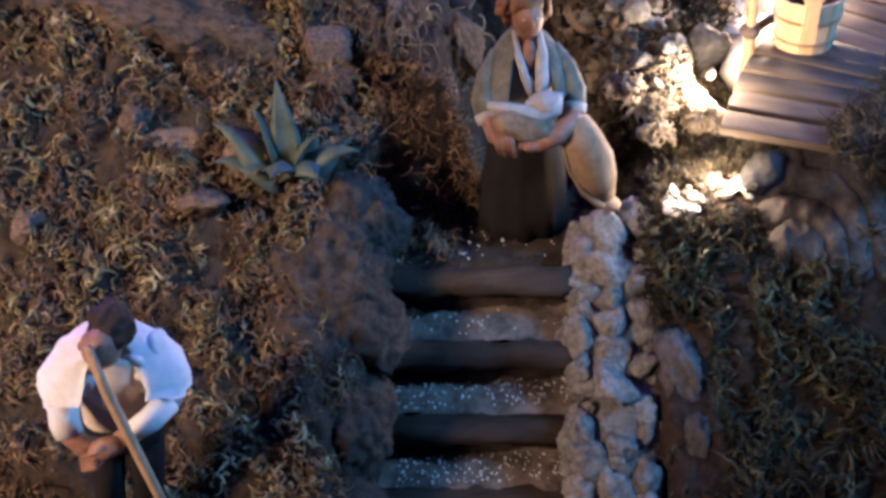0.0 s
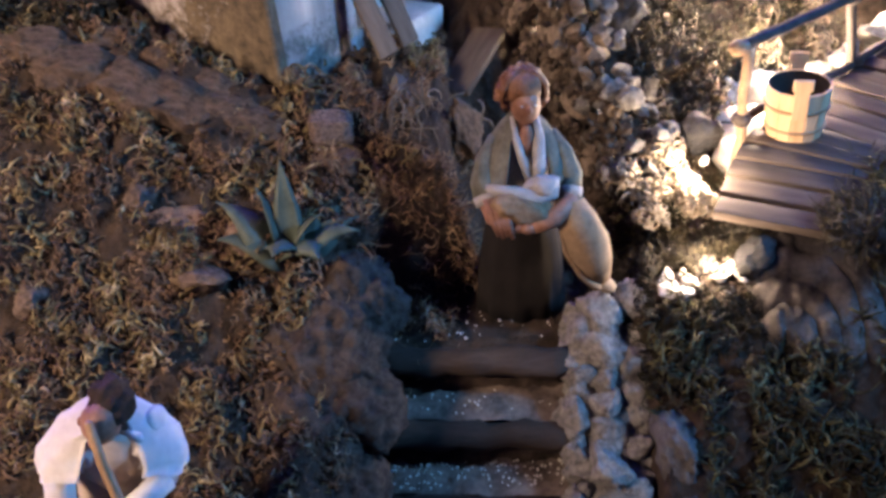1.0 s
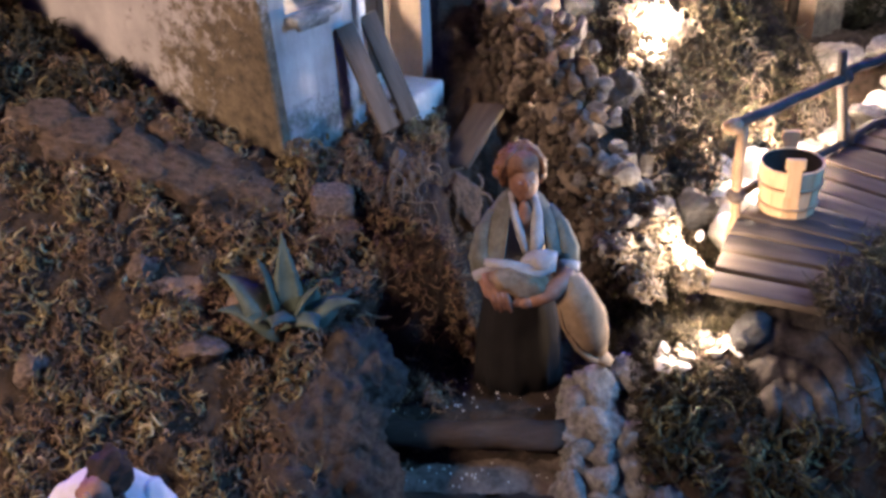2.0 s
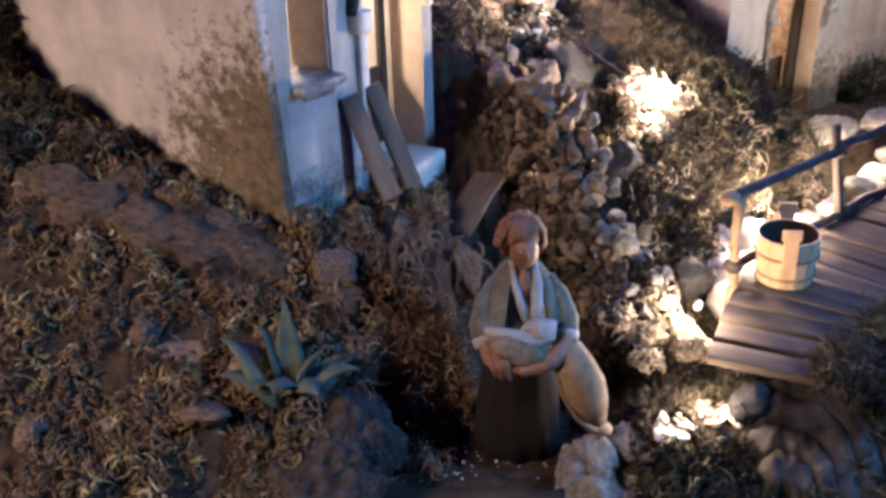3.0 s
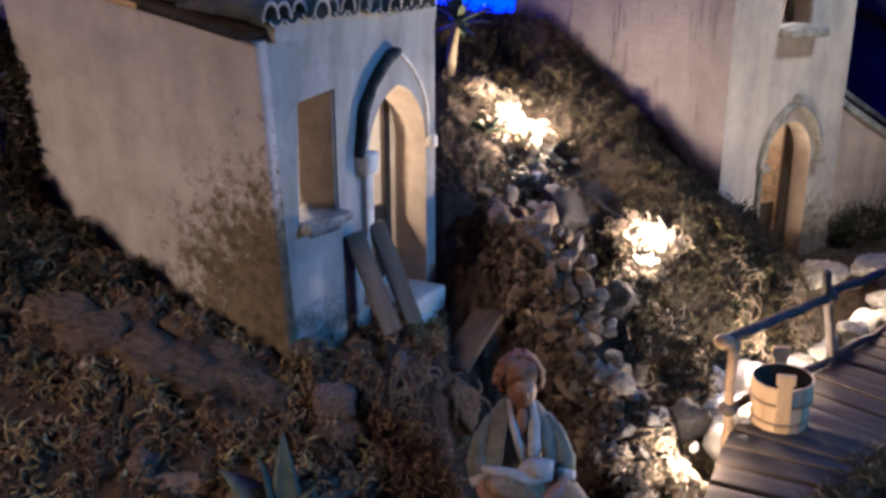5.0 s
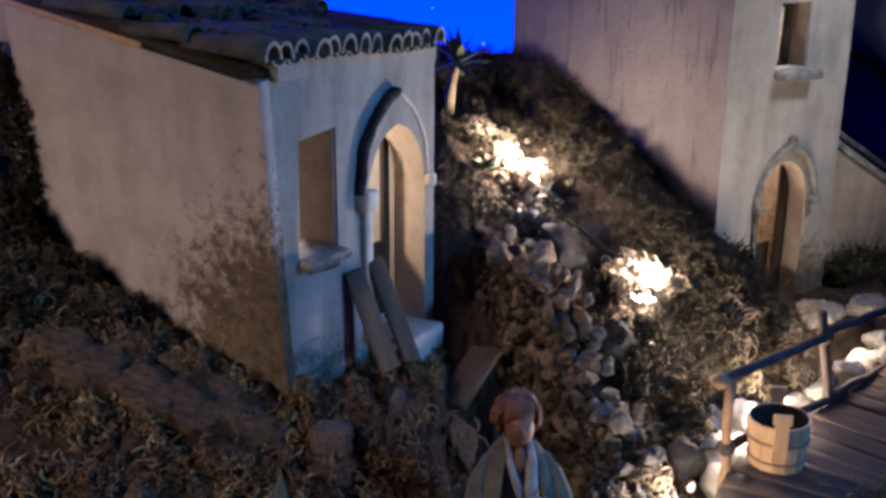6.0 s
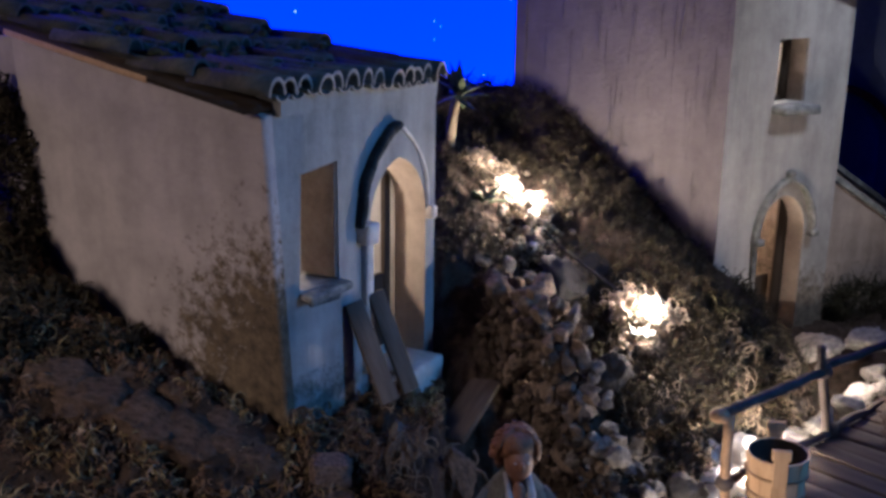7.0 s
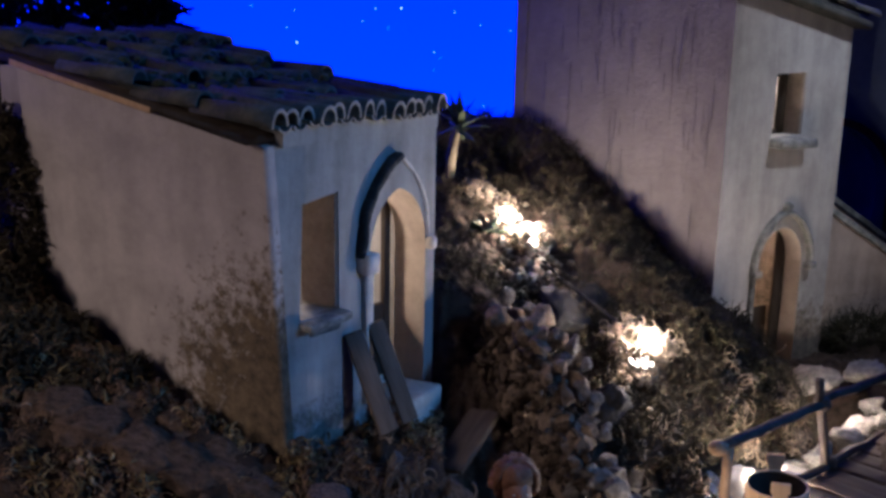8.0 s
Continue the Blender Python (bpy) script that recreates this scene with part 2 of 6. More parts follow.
M_SKIRT = varied("black_brown_skirt", (0.005, 0.004, 0.0038), (0.013, 0.010, 0.009), 40.0, 0.9, 0.001)
M_WICKER = varied("wicker", (0.10, 0.060, 0.034), (0.33, 0.22, 0.13), 90.0, 0.8, 0.002)
M_STICK = varied("stick_wood", (0.30, 0.18, 0.09), (0.50, 0.33, 0.19), 50.0, 0.7, 0.001)


def glow_material(name, low, high, strength):
    """The lamp-lit night sheet: deeper towards its top."""
    m = bpy.data.materials.new(name)
    m.use_nodes = True
    t = m.node_tree
    b = t.nodes["Principled BSDF"]
    b.inputs["Base Color"].default_value = (0.01, 0.02, 0.1, 1)
    b.inputs["Emission Strength"].default_value = strength
    tc, sep = t.nodes.new("ShaderNodeTexCoord"), t.nodes.new("ShaderNodeSeparateXYZ")
    t.links.new(tc.outputs["Object"], sep.inputs[0])
    f = math_node(t, "ADD", math_node(t, "MULTIPLY", math_node(t, "SUBTRACT", sep.outputs[2], 0.55), 2.2), math_node(t, "MULTIPLY", math_node(t, "SUBTRACT", noise_node(t, 3.0, 3.0), 0.5), 0.25))
    t.links.new(ramp_node(t, f, [(0.0, low), (1.0, high)]), b.inputs["Emission Color"])
    return m


M_NIGHT = glow_material("night_sheet", (0.0015, 0.0235, 1.0), (0.001, 0.016, 0.85), 7.0)
M_BULB = bpy.data.materials.new("bulb_glow")
M_BULB.use_nodes = True
M_BULB.node_tree.nodes["Principled BSDF"].inputs["Emission Color"].default_value = (1.0, 0.80, 0.62, 1)
M_BULB.node_tree.nodes["Principled BSDF"].inputs["Emission Strength"].default_value = 26.0
M_STAR = bpy.data.materials.new("star_light")
M_STAR.use_nodes = True
M_STAR.node_tree.nodes["Principled BSDF"].inputs["Emission Color"].default_value = (0.55, 0.75, 1, 1)
M_STAR.node_tree.nodes["Principled BSDF"].inputs["Emission Strength"].default_value = 4.0


# ---- mesh helpers ----
def mesh_of(name, bm, *mats, smooth=True):
    me = bpy.data.meshes.new(name)
    bm.to_mesh(me)
    bm.free()
    for m in mats:
        me.materials.append(m)
    if smooth:
        me.shade_smooth()
    return me


def part(name, bm, material, parent, label="", smooth=True):
    ob = new(name, mesh_of(name, bm, material, smooth=smooth) if isinstance(bm, bmesh.types.BMesh) else bm)
    ob.parent = parent
    if label:
        ob["label"] = label
    return ob


def thing(name, label, category, group="", kind="", at=None):
    ob = new(name)
    ob.empty_display_size = 0.02
    if at is not None:
        ob.matrix_world = at
    return tagged(ob, label, category, group, kind)


def from_arrays(name, verts, faces, *mats, smooth=True):
    """A mesh from numpy corner places and equal-sided faces."""
    me = bpy.data.meshes.new(name)
    verts, faces = np.asarray(verts, np.float32), np.asarray(faces, np.int32)
    n, k = faces.shape
    me.vertices.add(len(verts))
    me.vertices.foreach_set("co", verts.ravel())
    me.loops.add(n * k)
    me.loops.foreach_set("vertex_index", faces.ravel())
    me.polygons.add(n)
    me.polygons.foreach_set("loop_start", np.arange(n, dtype=np.int32) * k)
    me.update(calc_edges=True)
    for m in mats:
        me.materials.append(m)
    if smooth:
        me.shade_smooth()
    return me


def box(bm, size, m=Matrix(), bevel=0.0, mat=0):
    made = bmesh.ops.create_cube(bm, size=1.0, matrix=m @ Matrix.Diagonal((*size, 1)))
    faces = {f for v in made["verts"] for f in v.link_faces}
    if bevel:
        edges = list({e for f in faces for e in f.edges})
        out = bmesh.ops.bevel(bm, geom=edges, offset=bevel, segments=2, profile=0.5, affect="EDGES")
        faces = set(out["faces"]) | {f for f in faces if f.is_valid}
    for f in faces:
        f.material_index = mat
    return bm


def ragged(bm, amount, scale, seed=0.0):
    """Uneven hand-made surface."""
    for v in bm.verts:
        v.co += amount * noise.noise_vector(v.co * scale + Vector((seed, 2.3 * seed, 0)))
    return bm


def tube(bm, points, radii, sides=8, mat=0, caps=True):
    """A limb along points with a radius at each."""
    points = [Vector(p) for p in points]
    rings, up = [], Vector((0.13, 0.21, 0.97))
    for i, p in enumerate(points):
        way = (points[min(i + 1, len(points) - 1)] - points[max(i - 1, 0)]).normalized()
        a = way.cross(up)
        if a.length < 0.1:
            a = way.cross(Vector((1, 0, 0)))
        a.normalize()
        b = way.cross(a)
        r = radii[i] if isinstance(radii, (list, tuple)) else radii
        rings.append([bm.verts.new(p + r * (math.cos(2 * math.pi * k / sides) * a + math.sin(2 * math.pi * k / sides) * b)) for k in range(sides)])
    for lo, hi in zip(rings, rings[1:]):
        for k in range(sides):
            f = bm.faces.new((lo[k], lo[(k + 1) % sides], hi[(k + 1) % sides], hi[k]))
            f.material_index = mat
    if caps:
        for ring in (rings[0][::-1], rings[-1]):
            f = bm.faces.new(ring)
            f.material_index = mat
    return bm


def lathe(bm, profile, m=Matrix(), sides=20, mat=0, squash=1.0, wave=0.0, waves=9, close=True):
    """Rings (height, radius) round z; wave: folds that grow downwards."""
    rings = []
    for i, (z, r) in enumerate(profile):
        ring = []
        for k in range(sides):
            a = 2 * math.pi * k / sides
            rr = r * (1 + wave * (1 - i / max(1, len(profile) - 1)) * math.sin(waves * a + 0.6 * i))
            ring.append(bm.verts.new(m @ Vector((rr * math.cos(a), squash * rr * math.sin(a), z))))
        rings.append(ring)
    for lo, hi in zip(rings, rings[1:]):
        for k in range(sides):
            f = bm.faces.new((lo[k], lo[(k + 1) % sides], hi[(k + 1) % sides], hi[k]))
            f.material_index = mat
    if close:
        for ring in (rings[0][::-1], rings[-1]):
            f = bm.faces.new(ring)
            f.material_index = mat
    return bm


def blob(bm, place, radii, turn=(0, 0, 0), mat=0, rough=0.0, scale=60.0, detail=2, seed=0.0):
    m = pose(*place, *turn) @ Matrix.Diagonal((*radii, 1))
    made = bmesh.ops.create_icosphere(bm, subdivisions=detail, radius=1.0, matrix=m)
    for v in made["verts"]:
        if rough:
            v.co += rough * noise.noise_vector(v.co * scale + Vector((seed, seed, seed)))
        for f in v.link_faces:
            f.material_index = mat
    return bm


def stone_mesh(name, seed, material, detail=2, blocky=0.35):
    """A rounded, unevenly worn stone of radius about 1."""
    rnd = random.Random(seed)
    bm = bmesh.new()
    bmesh.ops.create_icosphere(bm, subdivisions=detail, radius=1.0)
    cuts = [(Vector((rnd.gauss(0, 1), rnd.gauss(0, 1), rnd.gauss(0, 1))).normalized(), rnd.uniform(0.5, 0.8)) for _ in range(9)]
    for v in bm.verts:
        for n, d in cuts:
            over = v.co.dot(n) - d
            if over > 0:
                v.co -= n * over * (0.55 + blocky)
        p = v.co + Vector((seed * 3.1, seed, 0))
        v.co *= 1 + 0.20 * noise.noise(p * 1.6) + 0.10 * noise.noise(p * 4) + (0.13 * noise.noise(p * 8) + 0.09 * noise.noise(p * 18) if detail > 2 else 0) + (0.06 * noise.noise(p * 34) if detail > 3 else 0)
    return mesh_of(name, bm, material)


def crag_mesh(name, seed, material):
    """A fissured lump of tufa of radius about 1, with ridges and pits."""
    rnd = random.Random(seed)
    bm = bmesh.new()
    bmesh.ops.create_icosphere(bm, subdivisions=5, radius=1.0)
    off = Vector((rnd.uniform(0, 50), rnd.uniform(0, 50), 0))
    for v in bm.verts:
        p = v.co + off
        v.co *= 0.94 + 0.28 * noise.noise(p * 1.5) + 0.18 * (0.5 - abs(noise.noise(p * 3.4))) + 0.12 * noise.noise(p * 7.5) - 0.09 * abs(noise.noise(p * 15)) + 0.05 * noise.noise(p * 31)
    return mesh_of(name, bm, material)


def block_mesh(name, seed, material):
    """A squared stone with worn corners, half a unit each way."""
    bm = box(bmesh.new(), (2.0, 1.8, 1.7), bevel=0.35)
    bmesh.ops.subdivide_edges(bm, edges=bm.edges[:], cuts=3, use_grid_fill=True)
    ragged(bm, 0.16, 1.6, seed)
    ragged(bm, 0.07, 5.0, seed)
    return mesh_of(name, bm, material)


def chip_mesh(name, seed, material):
    """A sharp broken stone: the hull of a few scattered corners."""
    rnd = random.Random(seed)
    bm = bmesh.new()
    for _ in range(15):
        v = Vector((rnd.gauss(0, 1), rnd.gauss(0, 1), rnd.gauss(0, 1))).normalized() * rnd.uniform(0.8, 1.12)
        bm.verts.new((v.x, v.y * 0.9, max(-0.62, min(0.62, v.z * 0.95))))
    out = bmesh.ops.convex_hull(bm, input=bm.verts)
    bmesh.ops.delete(bm, geom=[g for g in set(out["geom_interior"]) | set(out["geom_unused"]) if isinstance(g, bmesh.types.BMVert)], context="VERTS")
    bmesh.ops.recalc_face_normals(bm, faces=bm.faces)
    return mesh_of(name, bm, material, smooth=False)


def smooth_step(a, b, v):
    u = np.clip((np.asarray(v, float) - a) / (b - a), 0, 1)
    return u * u * (3 - 2 * u)


# ---- the lie of the land ----
def land(x, y):
    """Height of the ground, in metres: hill below the house, stair gully, right bank, ravine and the slope to the tower."""
    x, y = np.asarray(x, float), np.asarray(y, float)
    left = 0.375 + 0.72 * (np.minimum(y, 0.82) - 0.82) + 0.55 * np.clip(y - 0.82, 0, 0.18) + 0.2 * np.clip(y - 1.0, 0, 1) + 0.17 * np.clip(-0.15 - x, 0, 0.6) - 0.35 * np.clip(x + 0.12, 0, 0.2)
    hx, hy = (x + 0.147) * 0.515 + (y - 0.82) * 0.857, -(x + 0.147) * 0.857 + (y - 0.82) * 0.515
    yard = 0.375 + 0.25 * np.clip(hy, -0.3, 0.0) - 0.10 * np.clip(hx, 0, 0.3)
    left = np.where(y > 0.70, left + (np.minimum(left, yard) - left) * smooth_step(-0.035, 0.03, hx) * smooth_step(0.72, 0.82, y), left)
    gully = np.where(y < 0.685, 0.165 + 1.07 * (y - 0.685), 0.19 + np.clip(0.75 * (y - 0.79), 0, 0.2))
    bank = np.where(y < 0.70, 0.235 + 0.75 * (y - 0.70), 0.235 + 0.16 * (y - 0.70))
    hill = 0.40 + 0.45 * (np.minimum(y, 1.32) - 1.1) + 0.26 * np.clip(y - 1.32, 0, 0.26) - 0.5 * np.clip(y - 1.58, 0, 1) + 0.6 * np.clip(0.12 - x, 0, 0.12) + 0.28 * np.clip(x - 0.12, 0, 0.16) * smooth_step(1.2, 1.4, y)
    s = (x - 0.37) * 0.826 + (y - 1.25) * 0.563
    d = np.clip((y - 1.25) * 0.826 - (x - 0.37) * 0.5635, -0.25, 0.355)
    hill = hill + (0.425 + 0.568 * d - hill) * smooth_step(-0.10, -0.01, s) * smooth_step(1.05, 1.2, y)
    hill = hill + (0.30 - hill) * smooth_step(-0.005, 0.10, s)
    ravine = 0.135 * np.exp(-(((x - 0.44) * 0.74 + (y - 1.03) * 0.67) / 0.27) ** 2 - (((x - 0.44) * 0.67 - (y - 1.03) * 0.74) / 0.078) ** 2)
    left = left + (hill - left) * smooth_step(0.255, 0.30, hx)
    right = bank + (hill - bank) * smooth_step(0.82, 0.98, y) - ravine
    rx = np.where(y > 0.82, 0.185 - 0.489 * (y - 0.82), 0.15 + 0.035 * smooth_step(0.70, 0.82, y))
    rx = np.where(y > 1.06, rx - 3.0 * (y - 1.06), rx)
    lx = -0.078 + 0.10 * smooth_step(0.685, 0.785, y)
    z = gully + (right - gully) * smooth_step(-0.012, 0.022, x - rx)
    z = left + (z - left) * smooth_step(-0.03, 0.012, x - lx)
    return np.clip(z, -0.35, 1.2)


def lumps(x, y):
    trodden = 1 - 0.75 * np.exp(-((np.asarray(x) - 0.23) / 0.07) ** 4 - ((np.asarray(y) - 0.735) / 0.06) ** 4)
    s = (np.asarray(x) - 0.37) * 0.826 + (np.asarray(y) - 1.25) * 0.563
    trodden = trodden * (1 - 0.75 * np.exp(-(s / 0.06) ** 2) * (np.asarray(y) > 1.1))
    return trodden * np.array([0.022 * noise.noise(Vector((a * 12, b * 12, 0))) + 0.014 * noise.noise(Vector((a * 29, b * 29, 4))) + 0.007 * noise.noise(Vector((a * 52, b * 52, 8))) + 0.010 * abs(noise.noise(Vector((a * 62, b * 62, 6)))) + 0.007 * noise.noise(Vector((a * 118, b * 118, 3))) - 0.003 for a, b in zip(np.ravel(x), np.ravel(y))]).reshape(np.shape(x))


def soil_z(x, y):
    return float(land(x, y)) + float(lumps(np.array([x]), np.array([y]))[0])


NX, NY = 460, 400
gx, gy = np.meshgrid(1.3 * np.sign(np.linspace(-1, 1, NX)) * np.abs(np.linspace(-1, 1, NX)) ** 1.7, 0.16 + 2.1 * np.linspace(0, 1, NY) ** 1.25)
gz = land(gx, gy) + lumps(gx, gy) * np.where((np.abs(gx - 0.02) < 0.09) & (gy < 0.78), 0.35, 1.0)
ids = np.arange(NX * NY).reshape(NY, NX)
quads = np.stack([ids[:-1, :-1], ids[:-1, 1:], ids[1:, 1:], ids[1:, :-1]], -1).reshape(-1, 4)
rim = np.concatenate([ids[0, :-1], ids[:-1, -1], ids[-1, :0:-1], ids[:0:-1, 0]])
top = np.stack([gx, gy, gz], -1).reshape(-1, 3)
skirt = top[rim] * (1, 1, 0) + (0, 0, -0.372)
low = NX * NY + np.arange(len(rim))
quads = np.concatenate([quads, np.stack([rim, low, np.roll(low, -1), np.roll(rim, -1)], -1)])
ground = tagged(new("ground", from_arrays("ground", np.concatenate([top, skirt]), quads, M_GROUND)),
                "dark brown soil hillside of the crib landscape", "ground", kind="structure")

bm = box(bmesh.new(), (2.70, 2.20, 0.52), pose(0, 1.21, -0.632), bevel=0.01)
tagged(new("display_plinth", mesh_of("display_plinth", bm, M_BOARD, smooth=False)), "plain dark wooden plinth under the crib landscape", "plinth", kind="structure")

# ---- night sheet and room ----
backdrop = thing("backdrop", "glowing deep blue night sheet with tiny stars", "backdrop", kind="structure")
bm = bmesh.new()
box(bm, (5.0, 0.02, 3.0), pose(0, 2.42, 0.9))
part("night_sheet", bm, M_NIGHT, backdrop, smooth=False)
bm = box(bmesh.new(), (0.02, 1.10, 3.0), pose(-1.85, 1.86, 0.9, 0, 0, -12))
part("night_sheet", bm, M_NIGHT, backdrop, smooth=False)
rnd = random.Random(5)
bm = bmesh.new()
bmesh.ops.create_icosphere(bm, subdivisions=1, radius=1.0)
star_mesh = mesh_of("star", bm, M_STAR)
STARS = ((-0.472, 0.825), (-0.368, 0.816), (-0.362, 0.739), (-0.387, 0.773), (-0.200, 0.794), (-0.168, 0.824), (-0.136, 0.778), (-0.106, 0.826), (0.025, 0.819),
         (-0.024, 0.722), (-0.007, 0.709), (-0.023, 0.678), (0.101, 0.593), (0.182, 0.585), (0.088, 0.789), (0.162, 0.777))
for k, (x, z) in enumerate(STARS + tuple((rnd.uniform(-0.7, 0.3), rnd.uniform(0.86, 1.15)) for _ in range(18))):
    ob = part("star", star_mesh, None, backdrop)
    r = 0.0024 if k in (7, 2, 13) else rnd.choice((0.0012, 0.0015))
    ob.matrix_local = pose(x, 2.404, z) @ Matrix.Diagonal((r, r, r, 1))
for name, size, m in (("wall_north", (5.4, 0.1, 3.4), pose(0, 2.60, 0.8)), ("wall_south", (5.4, 0.1, 3.4), pose(0, -2.1, 0.8)),
                      ("wall_west", (0.1, 4.8, 3.4), pose(-2.65, 0.25, 0.8)), ("wall_east", (0.1, 4.8, 3.4), pose(2.65, 0.25, 0.8)),
                      ("floor", (5.4, 4.8, 0.1), pose(0, 0.25, -0.95)), ("ceiling", (5.4, 4.8, 0.1), pose(0, 0.25, 2.55))):
    bm = box(bmesh.new(), size, m)
    tagged(new(name, mesh_of(name, bm, M_ROOM, smooth=False)), "dark painted exhibition room " + name.split("_")[0], name.split("_")[0], kind="structure")


# ---- buildings ----
def wall_panel(length, outline, openings, thick):
    """An upright wall in x and z with holes, from y = 0 to y = thick."""
    bm = bmesh.new()
    edges = []
    for loop in (outline, *openings):
        vs = [bm.verts.new((a, 0, b)) for a, b in loop]
        edges += [bm.edges.new((p, q)) for p, q in zip(vs, vs[1:] + vs[:1])]
    made = bmesh.ops.triangle_fill(bm, use_beauty=True, use_dissolve=False, edges=edges)
    faces = [g for g in made["geom"] if isinstance(g, bmesh.types.BMFace)]
    out = bmesh.ops.extrude_face_region(bm, geom=faces)
    bmesh.ops.translate(bm, verts=[g for g in out["geom"] if isinstance(g, bmesh.types.BMVert)], vec=(0, thick, 0))
    bmesh.ops.recalc_face_normals(bm, faces=bm.faces)
    return bm


def gothic(x0, x1, z0, spring, apex, n=7):
    """The outline of a pointed arch opening: two arcs struck from the spring line."""
    mid, half, rise = (x0 + x1) / 2, (x1 - x0) / 2, apex - spring
    k = max(0.0, (rise * rise - half * half) / (2 * half))
    r = half + k
    end = math.acos(k / r)
    left = [(mid + k - r * math.cos(end * i / n), spring + r * math.sin(end * i / n) * min(1.0, rise / math.sqrt(r * r - k * k))) for i in range(n)]
    right = [(2 * mid - a, b) for a, b in left[::-1]]
    return [(x0, z0), *left, (mid, apex), *right, (x1, z0)]


def hood(bm, x0, x1, spring, apex, out, width, flank=None):
    """A moulding that follows the arch, or one flank of it, proud of the wall."""
    pts = gothic(x0, x1, spring - 0.004, spring, apex, 9)
    if flank is not None:
        mid = len(pts) // 2
        pts = pts[mid:] if flank else pts[:mid + 1]
    for (a, b), (c, d) in zip(pts, pts[1:]):
        way = Vector((c - a, 0, d - b))
        if way.length < 1e-5:
            continue
        ang = math.degrees(math.atan2(way.z, way.x))
        box(bm, (way.length + width * 0.35, out, width), pose((a + c) / 2, -out / 2 + 0.001, (b + d) / 2, 0, -ang, 0), bevel=out * 0.25)
    return bm


def tile_mesh(name, length, r0, r1, thick, up=True, material=None, rim=None):
    """A half-round clay tile along y, wider at y = 0."""
    bm = bmesh.new()
    n, rings = 8, []
    for y, r in ((0, r0), (length * 0.5, (r0 + r1) / 2), (length, r1)):
        ring = []
        for rad in (r, r - thick):
            for k in range(n + 1):
                a = math.pi * k / n
                ring.append(bm.verts.new((rad * math.cos(a), y, rad * math.sin(a) * (1 if up else -1))))
        rings.append(ring)
    m = n + 1
    for lo, hi in zip(rings, rings[1:]):
        for k in range(n):
            bm.faces.new((lo[k], lo[k + 1], hi[k + 1], hi[k]))
            bm.faces.new((lo[m + k + 1], lo[m + k], hi[m + k], hi[m + k + 1]))
        for k in (0, n):
            bm.faces.new((lo[k], hi[k], hi[m + k], lo[m + k]))
    for ring in (rings[0], rings[-1]):
        for k in range(n):
            f = bm.faces.new((ring[k], ring[m + k], ring[m + k + 1], ring[k + 1]))
            f.material_index = 1 if rim and ring is rings[0] else 0
    bmesh.ops.recalc_face_normals(bm, faces=bm.faces)
    return mesh_of(name, bm, material, rim) if rim else mesh_of(name, bm, material)


# The small house by the hill: x along the front, y into the house, from its foot at the near corner.
HOUSE = pose(-0.147, 0.82, 0.38, 0, 0, 90 - 31)
L, D, H, T = 0.268, 0.335, 0.288, 0.041
PITCH = 0.19
M_PLASTER = plaster_material("lime_plaster", (0.46, 0.415, 0.39), (0.105, 0.078, 0.044), ((-0.01, 0.0, -0.02), (0.175, 0.3, 0.215)), 0.3, 0.003, 0.0, 0.66)
M_PLASTER_FRONT = plaster_material("lime_plaster_front", (0.37, 0.37, 0.36), (0.12, 0.125, 0.11), ((0.06, 0.0, -0.06), (0.09, 0.05, 0.10)), 0.5, 0.003, 0.0, 0.48)
house = thing("house", "small cream plastered cottage with a mossy tiled roof", "house", at=HOUSE)
door = gothic(0.142, 0.249, -0.01, 0.160, 0.226)
window = [(0.032, 0.120), (0.036, 0.230), (0.089, 0.236), (0.090, 0.118)]
LEAN, SHIFT, BEND = 0.061, 0.0105, 0.040


def reveal_faces(bm, x0, x1, z0, z1):
    """The inner cheeks of an opening take the second material."""
    for f in bm.faces:
        c = f.calc_center_median()
        if abs(f.normal.y) < 0.2 and x0 - 0.004 < c.x < x1 + 0.004 and z0 < c.z < z1 + 0.004:
            f.material_index = 1


bm = wall_panel(L, [(0.0125 + SHIFT + 0.2 * LEAN, -0.2), (L, -0.2), (L, H), (0.0125 + SHIFT - H * LEAN, H)], [door, window], T)
reveal_faces(bm, 0.142, 0.249, -0.01, 0.23)
# the front bends back a little towards the near corner
bmesh.ops.bisect_plane(bm, geom=bm.verts[:] + bm.edges[:] + bm.faces[:], plane_co=(BEND, 0, 0), plane_no=(1, 0, 0))
for v in bm.verts:
    v.co.y += 0.24 * max(0.0, BEND - v.co.x)
front = new("wall", mesh_of("wall", bm, M_PLASTER_FRONT, M_REVEAL, smooth=False))
front.parent = house
front["label"] = "whitewashed front wall, grey-stained at its foot"
side = wall_panel(D, [(0.0012, -0.2), (D - 0.002, -0.2), (D - 0.002, H + PITCH * D - 0.006), (0.0062, H - 0.002)], [], 0.012)
edge = [e for e in side.edges if all(v.co.x < 0.007 and abs(v.co.y) < 1e-4 for v in e.verts)]
bmesh.ops.bevel(side, geom=edge, offset=0.0045, segments=5, profile=0.5, affect="EDGES")
bmesh.ops.transform(side, matrix=Matrix(((1, 0, 0, 0), (0, 1, -LEAN, SHIFT), (0, 0, 1, 0), (0, 0, 0, 1))), verts=side.verts)
ob = part("wall", side, M_PLASTER, house, "cream side wall with a brown weathered patch", smooth=False)
ob.matrix_local = Matrix(((0, 1, 0, 0), (1, 0, 0, 0), (0, 0, 1, 0), (0, 0, 0, 1)))
ob.data.flip_normals()
